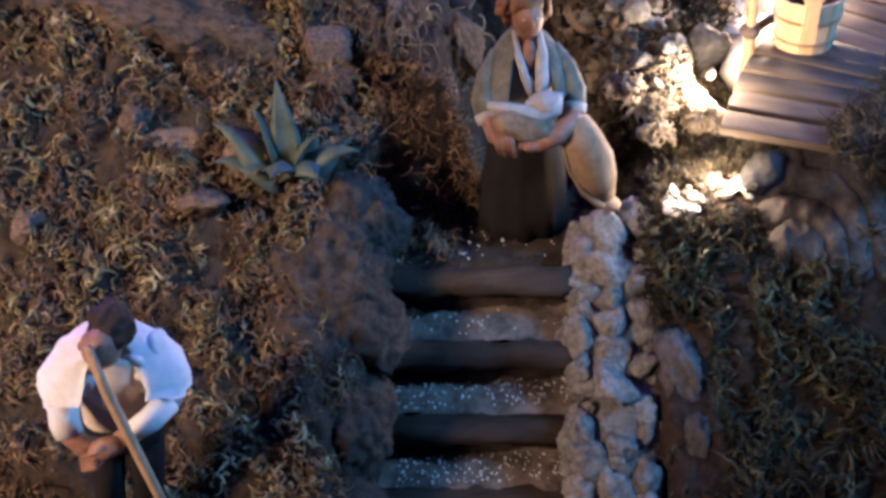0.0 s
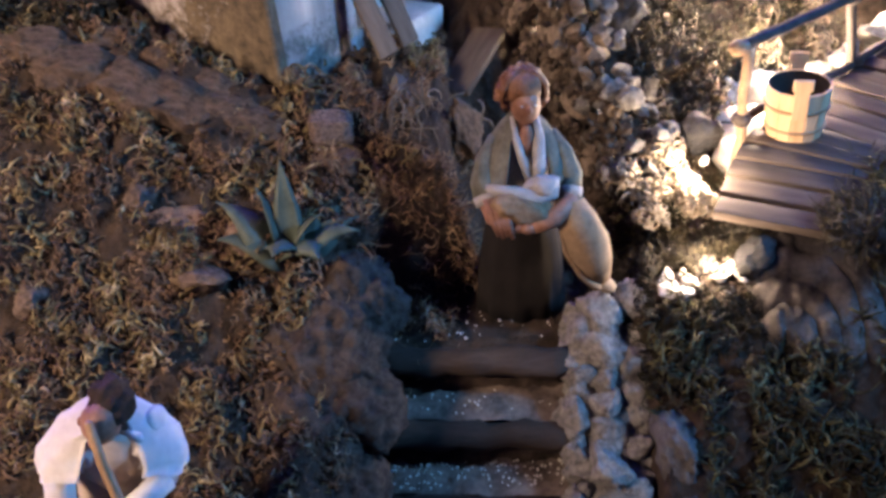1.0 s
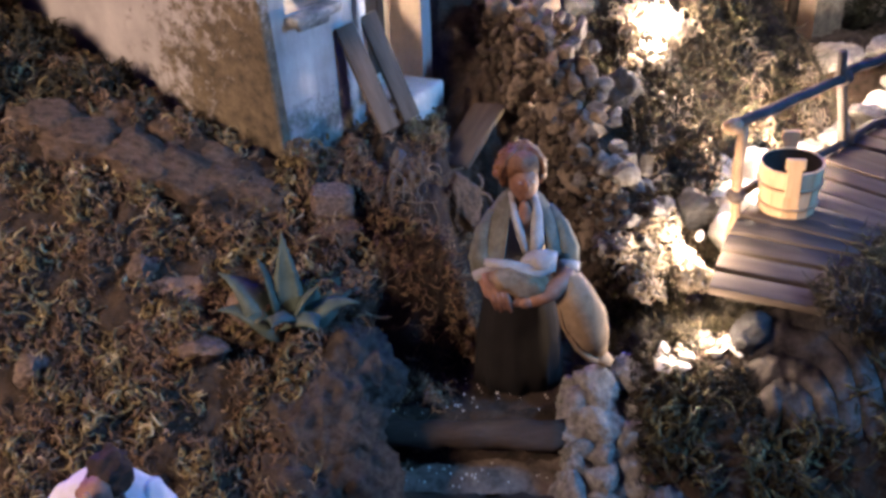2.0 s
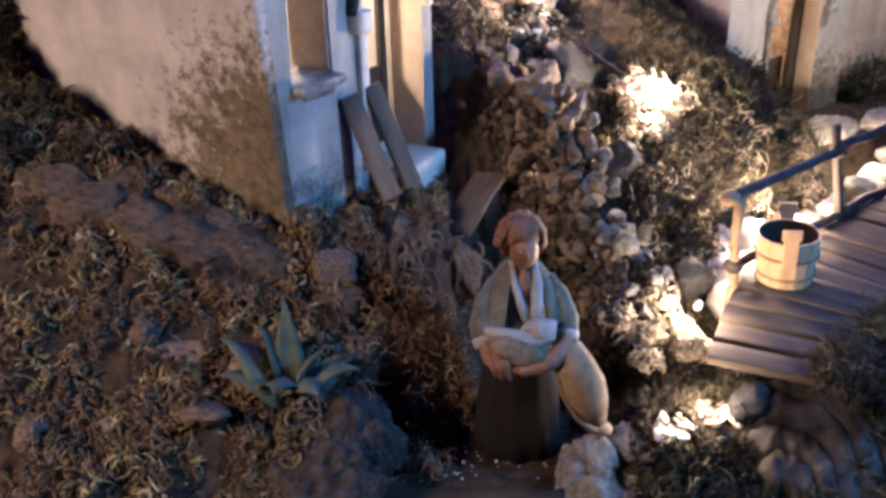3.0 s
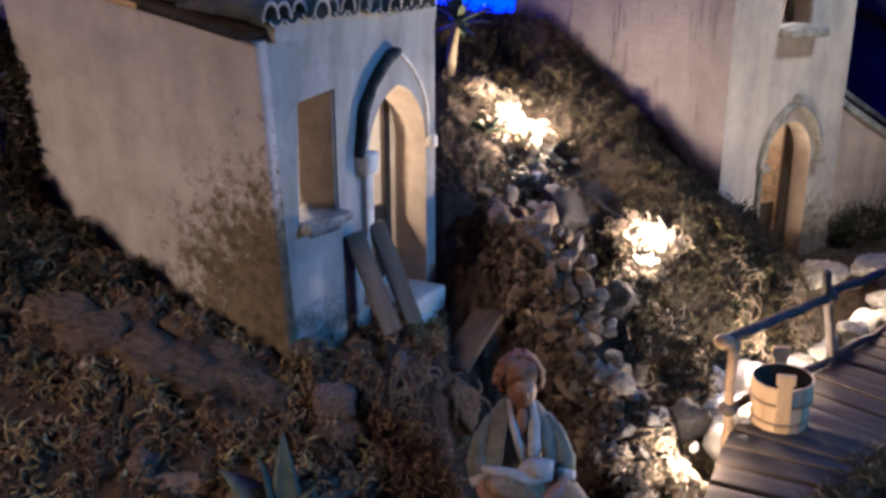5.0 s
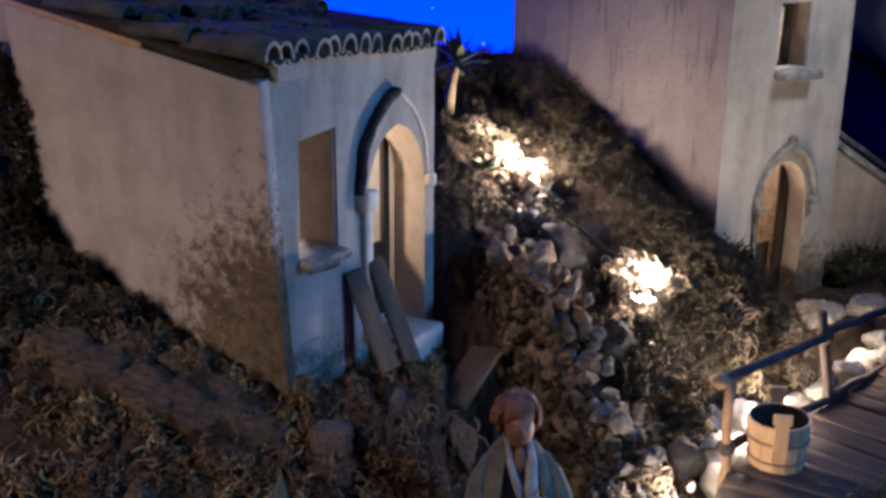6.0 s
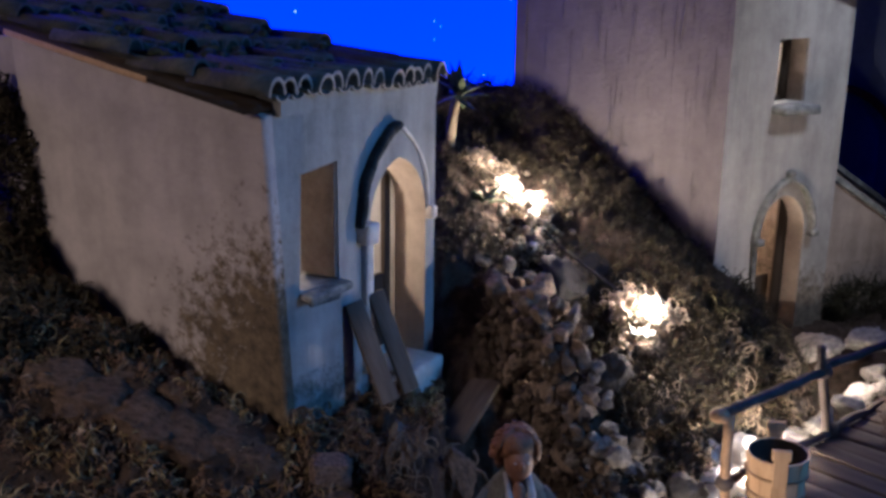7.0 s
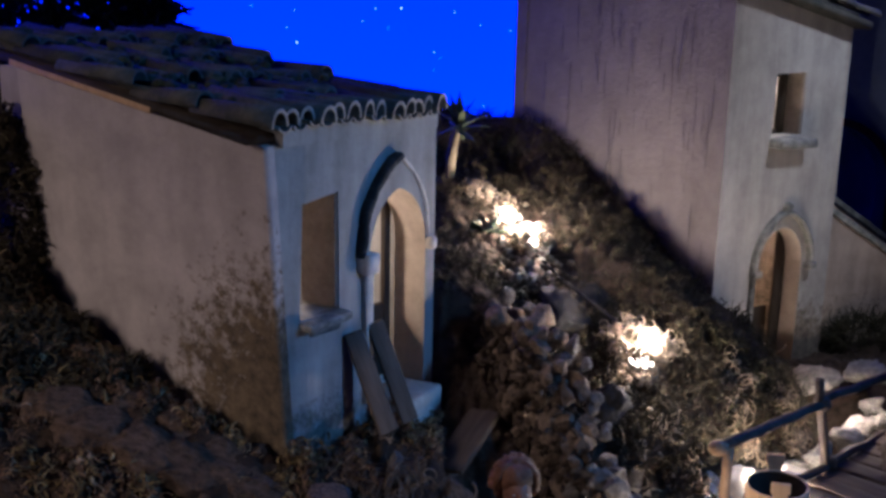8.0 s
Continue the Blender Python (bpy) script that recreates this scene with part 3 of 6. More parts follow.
far = wall_panel(D, [(0, -0.2), (D - T - 0.002, -0.2), (D - T - 0.002, H + PITCH * D - 0.01), (0, H + PITCH * T - 0.004)], [], 0.012)
ob = part("wall", far, M_PLASTER_FRONT, house, smooth=False)
ob.matrix_local = pose(L - 0.012, T + 0.001, 0) @ Matrix(((0, 1, 0, 0), (1, 0, 0, 0), (0, 0, 1, 0), (0, 0, 0, 1)))
ob.data.flip_normals()
back = wall_panel(L, [(0, -0.2), (L, -0.2), (L, H + PITCH * D - 0.008), (0, H + PITCH * D - 0.008)], [], T)
ob = part("wall", back, M_PLASTER, house, smooth=False)
ob.matrix_local = pose(0, D, 0)
bm = box(bmesh.new(), (L - 0.026, D - T - 0.004, 0.02), pose(L / 2, T + (D - T) / 2, -0.010))
part("floor", bm, M_REVEAL, house, smooth=False)
# window sill and the ledge below
bm = box(bmesh.new(), (0.066, 0.024, 0.007), pose(0.062, -0.002, 0.115, 4, 0, 0), bevel=0.002)
ragged(bm, 0.003, 60)
part("window_sill", bm, M_MOULD, house, "chipped grey window sill")
bm = box(bmesh.new(), (0.046, 0.010, 0.010), pose(0.066, 0.000, 0.106), bevel=0.003)
ragged(bm, 0.004, 60, 3)
part("corbel", bm, M_MOULD, house)
for flank, mat, words in ((0, M_HOOD, "blackened half of the pointed hood moulding"), (1, M_SLAB, "limewashed half of the hood moulding")):
    bm = hood(bmesh.new(), 0.121, 0.252, 0.170, 0.262, 0.012 - 0.008 * flank, 0.0085 - 0.0045 * flank, flank)
    ragged(bm, 0.0022, 60, 4.0 + flank)
    part("hood_moulding", bm, mat, house, words)
for x, size in ((0.129, (0.020, 0.017, 0.022)), (0.252, (0.010, 0.010, 0.014))):
    bm = box(bmesh.new(), size, pose(x, -0.006, 0.158), bevel=0.003)
    ragged(bm, 0.002, 70)
    part("capital", bm, M_SLAB, house, "pale carved door capital")
bm = box(bmesh.new(), (0.011, 0.009, 0.142), pose(0.133, -0.003, 0.078), bevel=0.002)
ragged(bm, 0.002, 40)
part("jamb", bm, M_SLAB, house)
bm = box(bmesh.new(), (0.072, 0.056, 0.034), pose(0.214, 0.000, -0.020, 0, 0, 3), bevel=0.005)
ragged(bm, 0.003, 60)
part("doorstep", bm, M_SLAB, house, "rounded white doorstep slab")
bm = box(bmesh.new(), (0.012, 0.006, 0.236), pose(0.2370, T + 0.0045, 0.110), bevel=0.001)
part("door_post", bm, M_DOOR, house, "dark wooden door post")
bm = box(bmesh.new(), (0.096, 0.006, 0.100), pose(0.182, T + 0.0055, 0.036), bevel=0.001)
part("half_door", bm, M_DOOR, house, "closed dark lower half of the door")
bm = box(bmesh.new(), (0.0025, T + 0.001, 0.112), pose(0.0882, T / 2 + 0.003, 0.177))
part("window_reveal", bm, M_REVEAL_BROWN, house, "window reveal lining, browned for its shade", smooth=False)
# roof: boards, battens, then clay tiles row by row
roof_dir = Matrix.Rotation(math.atan(PITCH), 4, "X")
roof = part("roof", box(bmesh.new(), (L + 0.030, D + 0.006, 0.008), pose(L / 2 - 0.012, 0, H + 0.003) @ roof_dir @ pose(0, D / 2 + 0.012, 0)), M_DOOR, house, "dark roof boards under mossy clay tiles")
bm = box(bmesh.new(), (0.008, 0.20, 0.006), pose(-0.024, 0, H + 0.004) @ roof_dir @ pose(0, 0.225, -0.0035), bevel=0.001)
part("verge_batten", bm, M_STAVE, house, "pale wooden verge batten")
ROWS, STEP_Y, COLS, STEP_X = 5, 0.081, 12, 0.0222
cover = tile_mesh("tile", 0.098, 0.0112, 0.0084, 0.0024, True, M_TILE, M_TILE_WORN)
pan = tile_mesh("tile_pan", 0.096, 0.0094, 0.0084, 0.0022, False, M_TILE)
eave_cover = tile_mesh("eave_tile", 0.098, 0.0112, 0.0084, 0.0027, True, M_TILE, M_TILE_RIM)
eave_pan = tile_mesh("eave_pan", 0.096, 0.0098, 0.0084, 0.0027, False, M_TILE, M_TILE_RIM)
rnd = random.Random(11)
for r in range(ROWS):
    for c in range(COLS + 1):
        base = pose(-0.024 + c * STEP_X, 0, H + 0.006) @ roof_dir
        slip = rnd.gauss(0, 0.010) if r else rnd.gauss(0, 0.003)
        ob = part("tile", cover if r else eave_cover, None, roof)
        ob.matrix_local = base @ pose(rnd.gauss(0, 0.0012), (-0.030 + r * STEP_Y if r else -0.019) + slip, (0.0135 if r else 0.0155) + rnd.gauss(0, 0.0020 if r else 0.0008), -4.6 + rnd.gauss(0, 2.0), rnd.gauss(0, 7 if r else 3), rnd.gauss(0, 4)) @ Matrix.Diagonal((rnd.uniform(0.92, 1.12), 1, rnd.uniform(1.0, 1.35) if r else rnd.uniform(1.35, 1.65), 1))
        if c < COLS:
            ob = part("tile", pan if r else eave_pan, None, roof)
            ob.matrix_local = base @ pose(STEP_X / 2 + rnd.gauss(0, 0.001), (-0.028 + r * STEP_Y if r else -0.018) + rnd.gauss(0, 0.002), (0.0130 if r else 0.0155) + rnd.gauss(0, 0.0008), -2.6, rnd.gauss(0, 3), rnd.gauss(0, 2)) @ Matrix.Diagonal((1, 1, 1 if r else 0.6, 1))
# plaster carried up to the eaves, and clay mortar behind the tile mouths
bm = box(bmesh.new(), (L - 0.008, 0.028, 0.024), pose(L / 2 + 0.004, 0.012, H + 0.009))
ragged(bm, 0.0012, 60)
part("eaves_plaster", bm, M_PLASTER_FRONT, house, "whitewashed eaves course under the tiles", smooth=False)
bm = box(bmesh.new(), (L + 0.002, 0.024, 0.013), pose(L / 2 - 0.006, 0.004, H + 0.0245), bevel=0.002)
ragged(bm, 0.002, 70)
part("mortar_bed", bm, M_REVEAL_BROWN, house, "brown mortar filling the eaves tiles", smooth=False)
# moss cushions in the valleys of the tiles
bm = bmesh.new()
for k in range(150):
    x, y = rnd.uniform(-0.02, 0.24), rnd.uniform(0.01, 0.36)
    q = pose(x, 0, H + 0.006) @ roof_dir @ Vector((0, y, 0.0185))
    blob(bm, q, (rnd.uniform(0.003, 0.008), rnd.uniform(0.004, 0.010), rnd.uniform(0.003, 0.007)), (0, 0, rnd.uniform(0, 180)), rough=0.003, scale=160, detail=2, seed=k)
part("roof_moss", bm, M_ROOF_MOSS, roof, "dull green moss between the tiles")["kind"] = "stuff"

# two boards leaning beside the door
for x, lean, turn, size in ((0.108, 16, -30, (0.0195, 0.007, 0.108)), (0.146, 14, -26, (0.0185, 0.007, 0.112))):
    ob = thing("leaning_board", "grey weathered board leaning on the cottage front", "board", "boards by the door")
    bm = box(bmesh.new(), size, bevel=0.0012)
    ragged(bm, 0.0008, 40, x)
    part("plank", bm, M_BOARD, ob)
    ob.matrix_world = HOUSE @ pose(x, -0.026, 0.042, -lean, -15, turn)

# The tall house across the slope: x along its front, y into it.
TOWER = pose(0.37, 1.25, 0.30, 0, 0, 34.3)
W, DT, HT, TT, FALL = 0.258, 0.42, 0.535, 0.028, 0.19
# Side and back plaster: shade put into a base far darker than the front.
M_TOWER_SHADED = plaster_material("tower_plaster_shaded", (0.162, 0.142, 0.136), (0.12, 0.10, 0.08), ((0.10, 0.0, 0.05), (0.30, 0.3, 0.12)), 0.2, 0.008, 0.9)
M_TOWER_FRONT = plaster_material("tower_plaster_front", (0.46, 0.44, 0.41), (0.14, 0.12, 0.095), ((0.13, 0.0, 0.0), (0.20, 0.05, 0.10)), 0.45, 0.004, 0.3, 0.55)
tower = thing("tower_house", "tall plastered tower house with a pointed doorway", "house", at=TOWER)
t_door = gothic(0.090, 0.192, -0.01, 0.150, 0.206)
t_win = [(0.095, 0.336), (0.096, 0.422), (0.160, 0.424), (0.160, 0.338)]
bm = wall_panel(W, [(0, -0.2), (W, -0.2), (W, HT - FALL * W), (0, HT)], [t_door, t_win], TT)
reveal_faces(bm, 0.090, 0.192, -0.01, 0.21)
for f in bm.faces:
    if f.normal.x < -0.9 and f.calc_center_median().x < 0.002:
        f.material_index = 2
front = new("wall", mesh_of("wall", bm, M_TOWER_FRONT, M_REVEAL, M_TOWER_SHADED, smooth=False))
front.parent = tower
front["label"] = "grey-cream front wall with a narrow window"
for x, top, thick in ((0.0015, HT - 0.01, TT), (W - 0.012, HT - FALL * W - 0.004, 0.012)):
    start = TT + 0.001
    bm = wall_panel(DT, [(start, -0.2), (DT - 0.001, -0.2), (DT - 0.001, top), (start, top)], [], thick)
    ob = part("wall", bm, M_TOWER_SHADED, tower, "rough streaked side wall, its plaster darkened for shade", smooth=False)
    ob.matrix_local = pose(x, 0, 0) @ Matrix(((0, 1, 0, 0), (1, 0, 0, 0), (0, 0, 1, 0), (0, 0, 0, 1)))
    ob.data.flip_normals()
ob = part("wall", wall_panel(W, [(0, -0.2), (W, -0.2), (W, HT - FALL * W), (0, HT)], [], TT), M_TOWER_SHADED, tower, smooth=False)
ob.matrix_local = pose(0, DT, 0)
bm = box(bmesh.new(), (W - 2 * TT - 0.004, DT - TT - 0.004, 0.02), pose(W / 2, TT + (DT - TT) / 2, -0.010))
part("floor", bm, M_REVEAL, tower, smooth=False)
bm = box(bmesh.new(), (W - 2 * TT - 0.004, DT - TT - 0.004, 0.012), pose(W / 2, TT + (DT - TT) / 2, 0.285))
part("upper_floor", bm, M_DOOR, tower, smooth=False)
bm = box(bmesh.new(), (0.080, 0.036, 0.012), pose(0.132, -0.004, 0.328, 4, 0, 0), bevel=0.003)
ragged(bm, 0.002, 60)
part("window_sill", bm, M_MOULD, tower, "grey window sill")
bm = box(bmesh.new(), (0.017, 0.005, 0.092), pose(0.1535, TT + 0.0045, 0.380))
box(bm, (0.070, 0.005, 0.010), pose(0.1270, TT + 0.0045, 0.4215))
box(bm, (0.070, 0.005, 0.010), pose(0.1270, TT + 0.0045, 0.3385))
part("window_frame", bm, M_DOOR, tower, "dark wooden window frame")
bm = hood(bmesh.new(), 0.077, 0.205, 0.150, 0.230, 0.012, 0.0075)
part("hood_moulding", bm, M_MOULD, tower, "grey pointed hood moulding")
bm = blob(bmesh.new(), (0.141, -0.006, 0.237), (0.008, 0.007, 0.007))
part("keystone", bm, M_MOULD, tower)
for x in (0.080, 0.204):
    bm = box(bmesh.new(), (0.016, 0.014, 0.011), pose(x, -0.007, 0.146), bevel=0.003)
    part("capital", bm, M_MOULD, tower)
    if x < 0.1:
        bm = box(bmesh.new(), (0.008, 0.006, 0.146), pose(x, -0.003, 0.068), bevel=0.002)
        part("jamb", bm, M_MOULD, tower)
bm = box(bmesh.new(), (0.026, 0.006, 0.200), pose(0.187, TT + 0.0045, 0.095), bevel=0.001)
part("door_leaf", bm, M_DOOR, tower, "dark door leaf standing ajar")
bm = box(bmesh.new(), (0.096, 0.006, 0.076), pose(0.140, TT + 0.024, 0.034), bevel=0.001)
part("half_door", bm, M_DOOR, tower, "low dark half door")
bm = box(bmesh.new(), (0.0025, TT - 0.003, 0.087), pose(0.1588, TT / 2 + 0.001, 0.380))
part("window_reveal", bm, M_REVEAL_BROWN, tower, "window reveal lining, browned for its shade", smooth=False)
fall = Matrix.Rotation(math.atan(FALL), 4, "Y")
t_roof = part("roof", box(bmesh.new(), (W + 0.04, DT + 0.07, 0.010), pose(0, 0, HT + 0.006) @ fall @ pose(W / 2, DT / 2 + 0.015, 0)), M_TILE, tower, "brown tiled roof edge")
for r in range(5):
    for c in range(14):
        ob = part("tile", cover, None, t_roof)
        ob.matrix_local = pose(0, 0, HT + 0.010) @ fall @ pose(W + 0.026 - r * 0.062, -0.016 + c * 0.034, 0.010, 0, -2.5, 90 + rnd.gauss(0, 2.5))
# sloping parapet beside the tower
M_PARAPET = plaster_material("parapet_plaster", (0.44, 0.36, 0.30), (0.12, 0.10, 0.08), ((0.0, 0.0, -0.05), (0.30, 0.1, 0.12)), 0.4, 0.004, 0.0, 0.5)
parapet = thing("stair_parapet", "tan plastered parapet sloping beside the tower house", "parapet")
bm = wall_panel(0.3, [(0, -0.15), (0.34, -0.15), (0.34, 0.04), (0, 0.225)], [], 0.05)
part("wall", bm, M_PARAPET, parapet, smooth=False)
bm = bmesh.new()
box(bm, (0.395, 0.058, 0.010), pose(0.17, 0.025, 0.139, 0, 28.5, 0), bevel=0.002)
part("coping", bm, M_MOULD, parapet)
parapet.matrix_world = TOWER @ pose(W + 0.003, 0.030, 0.0, 0, 0, -8)
second = copy_thing(parapet, TOWER @ pose(W + 0.003, 0.125, 0.062, 0, 0, -8))
# arched wall behind the tower
arch = thing("arched_wall", "wall tinted blue-grey for the blue light, with a red brick archway", "wall")
bm = wall_panel(0.9, [(-0.25, -0.5), (0.9, -0.5), (0.9, 0.42), (-0.25, 0.42)], [gothic(-0.105, 0.105, -0.42, 0.0, 0.115)], 0.05)
part("wall", bm, M_WALL_BLUE_LIT, arch, smooth=False)
part("niche", box(bmesh.new(), (0.30, 0.02, 0.7), pose(0, 0.075, -0.15)), M_WALL_BLUE_LIT, arch, "dark blue back of the archway", smooth=False)
bm = hood(bmesh.new(), -0.112, 0.112, 0.0, 0.125, 0.016, 0.014)
for x in (-0.112, 0.112):
    box(bm, (0.014, 0.016, 0.34), pose(x, -0.007, -0.17))
part("brick_ring", bm, M_BRICK_RED, arch, "dull red brick arch ring")
arch.matrix_world = pose(0.725, 1.76, 0.50)

# ---- stairs ----
stairs = thing("stairs", "worn earthen steps edged with dark rounded logs", "stairs")
for i in range(6):
    z, y, x0, x1 = 0.19 - 0.045 * i, 0.681 - 0.043 * i, -0.084 - 0.009 * i, 0.098 - 0.001 * i
    bm = bmesh.new()
    n = 14
    pts = [(x0 + (x1 - x0) * k / n, y - 0.014 * k / n - 0.004 + 0.004 * noise.noise(Vector((k * 0.6, i, 0))), z - 0.013 + 0.004 * noise.noise(Vector((k * 0.5, i, 9)))) for k in range(n + 1)]
    tube(bm, pts, [0.013 + 0.002 * noise.noise(Vector((k * 0.7, i, 3))) for k in range(n + 1)], 12)
    ragged(bm, 0.005, 38, i)
    ragged(bm, 0.002, 120, i)
    part("log", bm, M_STEP, stairs, "dark rounded log edge")
    bm = bmesh.new()
    box(bm, (x1 - x0, 0.006, 0.034), pose((x0 + x1) / 2, y - 0.001, z - 0.030, 0, 0, -4.8))
    part("riser", bm, M_STEP, stairs)
    bm = bmesh.new()
    bmesh.ops.create_grid(bm, x_segments=40, y_segments=14, size=0.5, matrix=pose((x0 + x1) / 2 - 0.003, y - 0.024, z - 0.044, 5, 0, -4.8) @ Matrix.Diagonal((x1 - x0, 0.048, 1, 1)))
    for v in bm.verts:
        v.co.z += 0.004 * noise.noise(v.co * 45) + 0.002 * noise.noise(v.co * 160)
    part("tread", bm, M_TREAD, stairs, "gritty pale earth tread")
# pale grit lying on the steps
rnd = random.Random(21)
bm = bmesh.new()
for k in range(620):
    i = rnd.choice((0, 1, 1, 2, 2, 3, 3, 4))
    x, y = rnd.uniform(-0.06, 0.09), 0.681 - 0.043 * i - rnd.uniform(0.016, 0.046)
    if i == 0 and rnd.random() < 0.7:
        y = 0.681 + rnd.uniform(0.0, 0.05)
    z = 0.19 - 0.045 * (i + 1) + 0.004 if y < 0.665 else 0.192
    s = rnd.uniform(0.0005, 0.0016)
    blob(bm, (x, y, z), (s, s, s * 0.7), (rnd.uniform(0, 90), 0, rnd.uniform(0, 180)), detail=1, seed=k)
tagged(new("grit", mesh_of("grit", bm, M_PALE)), "pale grit scattered over the steps", "gravel", kind="stuff")

# ---- stones ----
STONES = [block_mesh("stone", s, M_STONE) for s in range(1, 4)] + [chip_mesh("stone", s, M_STONE) for s in range(1, 11)]
LIMES = [stone_mesh("limestone", s, M_LIME, 4, 0.25) for s in range(11, 19)]
PALES = [chip_mesh("pale_stone", s, M_PALE) for s in range(70, 76)]
DULLS = [stone_mesh("limestone", s, M_LIME_DULL, 3, 0.3) for s in range(21, 24)] + [chip_mesh("limestone", s, M_LIME_DULL) for s in range(24, 29)]
PALE_LUMPS = [stone_mesh("pale_stone", s, M_PALE, 3, 0.2) for s in range(76, 80)]
CHIPS = [chip_mesh("limestone_chip", s, M_LIME) for s in range(60, 68)]
ROCKS = [stone_mesh("rock", s, M_ROCK, 4, 0.2) for s in range(31, 37)]
CRAGS = [crag_mesh("rock", s, M_CRAG) for s in range(131, 135)]
LEDGES = [stone_mesh("rock", s, M_LEDGE, 4, 0.15) for s in range(141, 144)]
GREYS = [stone_mesh("rock", s, M_LIME_DULL, 4, 0.25) for s in range(151, 154)]
PINKS = [stone_mesh("rock", s, M_ROCK_PINK, 4, 0.2) for s in range(51, 54)]
DARKS = [stone_mesh("dark_stone", s, M_ROCK_DARK, 4, 0.3) for s in range(41, 44)]


def set_stone(parent, meshes, place, size, rnd, name="stone"):
    ob = part(name, rnd.choice(meshes), None, parent)
    ob.matrix_local = pose(*place, rnd.uniform(0, 360), rnd.uniform(0, 360), rnd.uniform(0, 360)) @ Matrix.Diagonal((size * rnd.uniform(0.85, 1.3), size * rnd.uniform(0.8, 1.15), size * rnd.uniform(0.7, 1.0), 1))
    return ob


rnd = random.Random(3)
parapet_wall = thing("stone_parapet", "low grey rubble stone parapet beside the steps", "stone wall")
A0, A1 = Vector((0.137, 0.700, 0.222)), Vector((0.117, 0.470, 0.045))
bm = bmesh.new()
tube(bm, [A0 + Vector((0, 0.0, -0.041)), A0.lerp(A1, 0.5) + Vector((0, 0, -0.041)), A1 + Vector((0, 0, -0.041))], 0.0285, 14)
bmesh.ops.subdivide_edges(bm, edges=bm.edges[:], cuts=5, use_grid_fill=True)
ragged(bm, 0.008, 40)
ragged(bm, 0.004, 110)
part("mortar_core", bm, M_CORE, parapet_wall)
for k in range(15):
    for j, off in enumerate((-0.026, -0.002, 0.022)):
        c = A0.lerp(A1, (k + 0.5 * (j % 2) + rnd.uniform(-0.15, 0.15)) / 14.5)
        set_stone(parapet_wall, LIMES, (c.x + off + rnd.gauss(0, 0.003), c.y + rnd.gauss(0, 0.003), c.z - 0.010 - abs(off) * 0.25 + rnd.gauss(0, 0.004)), rnd.uniform(0.0125, 0.0225), rnd)
    for side in (-1, 1):
        c = A0.lerp(A1, (k + rnd.uniform(0, 0.6)) / 14.5)
        for low in (0.026, 0.046):
            set_stone(parapet_wall, LIMES + CHIPS, (c.x + side * 0.031, c.y + rnd.gauss(0, 0.004), c.z - low + rnd.gauss(0, 0.003)), rnd.uniform(0.012, 0.018), rnd)

rubble = thing("dry_stone_wall", "tumbledown dry stone wall along the path", "stone wall")
B0, B1 = Vector((0.188, 0.815, 0)), Vector((0.055, 1.085, 0))
for k in range(25):
    u = k / 24
    top = 0.275 + 0.155 * min(1, u * 1.7) + 0.02 * u + 0.012 * math.sin(k * 1.9)
    base = B0.lerp(B1, u)
    low = float(land(base.x - 0.03, base.y)) - 0.01
    layers = max(3, int((top - low) / 0.0165))
    for j in range(layers + 1):
        z = low + (top - low) * j / layers
        for w in ((0.0, 0.026) if j >= layers - 1 else (0.0,)):
            lean = 0.012 * (1 - j / layers)
            if rnd.random() < 0.10 and j < layers:
                continue
            set_stone(rubble, DULLS if (w and rnd.random() < 0.6) or (u < 0.3 and rnd.random() < 0.6) else STONES,
                      (base.x - lean + w + rnd.gauss(0, 0.006), base.y - 0.3 * lean + 0.4 * w + rnd.gauss(0, 0.006), z + rnd.gauss(0, 0.004)), rnd.uniform(0.0080, 0.0150), rnd)
bm = bmesh.new()
for k in range(620):
    u, v = rnd.random(), rnd.random()
    base = B0.lerp(B1, u)
    top = 0.272 + 0.155 * min(1, u * 1.7) + 0.02 * u
    low = float(land(base.x - 0.03, base.y)) - 0.01
    lean = 0.012 * (1 - v) + 0.006
    r = rnd.uniform(0.003, 0.0075)
    blob(bm, (base.x - lean + rnd.gauss(0.002, 0.007), base.y - 0.3 * lean + rnd.gauss(0, 0.008), low + (top - low) * v), (r, r * rnd.uniform(0.6, 1), r * rnd.uniform(0.5, 0.9)), (rnd.uniform(0, 180), rnd.uniform(0, 180), 0), rough=r * 0.5, scale=150, detail=1, seed=k)
ob = part("rubble", bm, M_RUBBLE, rubble, "small brown chippings darkened to read as shaded gaps between the stones", smooth=False)
ob["kind"] = "stuff"


def rock(place, size, meshes, label, turn=None, seed=0, category="rock", name="rock"):
    r = random.Random(seed)
    ob = new(name, r.choice(meshes))
    ob.matrix_world = pose(*place, *(turn or (r.uniform(-30, 30), r.uniform(-30, 30), r.uniform(0, 360)))) @ Matrix.Diagonal((*size, 1))
    return tagged(ob, label, category)


CHEEK = "rough brown tufa rock beside the steps"
for k, (x, y, z, s) in enumerate(((-0.090, 0.690, 0.212, 0.036), (-0.112, 0.655, 0.190, 0.042), (-0.140, 0.645, 0.185, 0.034), (-0.100, 0.620, 0.150, 0.042), (-0.125, 0.600, 0.145, 0.044), (-0.105, 0.565, 0.100, 0.040), (-0.130, 0.540, 0.085, 0.038), (-0.112, 0.515, 0.045, 0.040))):
    rock((x + 0.004, y, z + 0.020), (s * 1.2, s * 1.2, s * 1.2), CRAGS, CHEEK, seed=k)
rock((-0.099, 0.786, 0.350), (0.0185, 0.015, 0.0155), [block_mesh("stone_block", 5, M_BLOCK)], "squared pinkish stone block among moss", (4, 3, 8), 5)
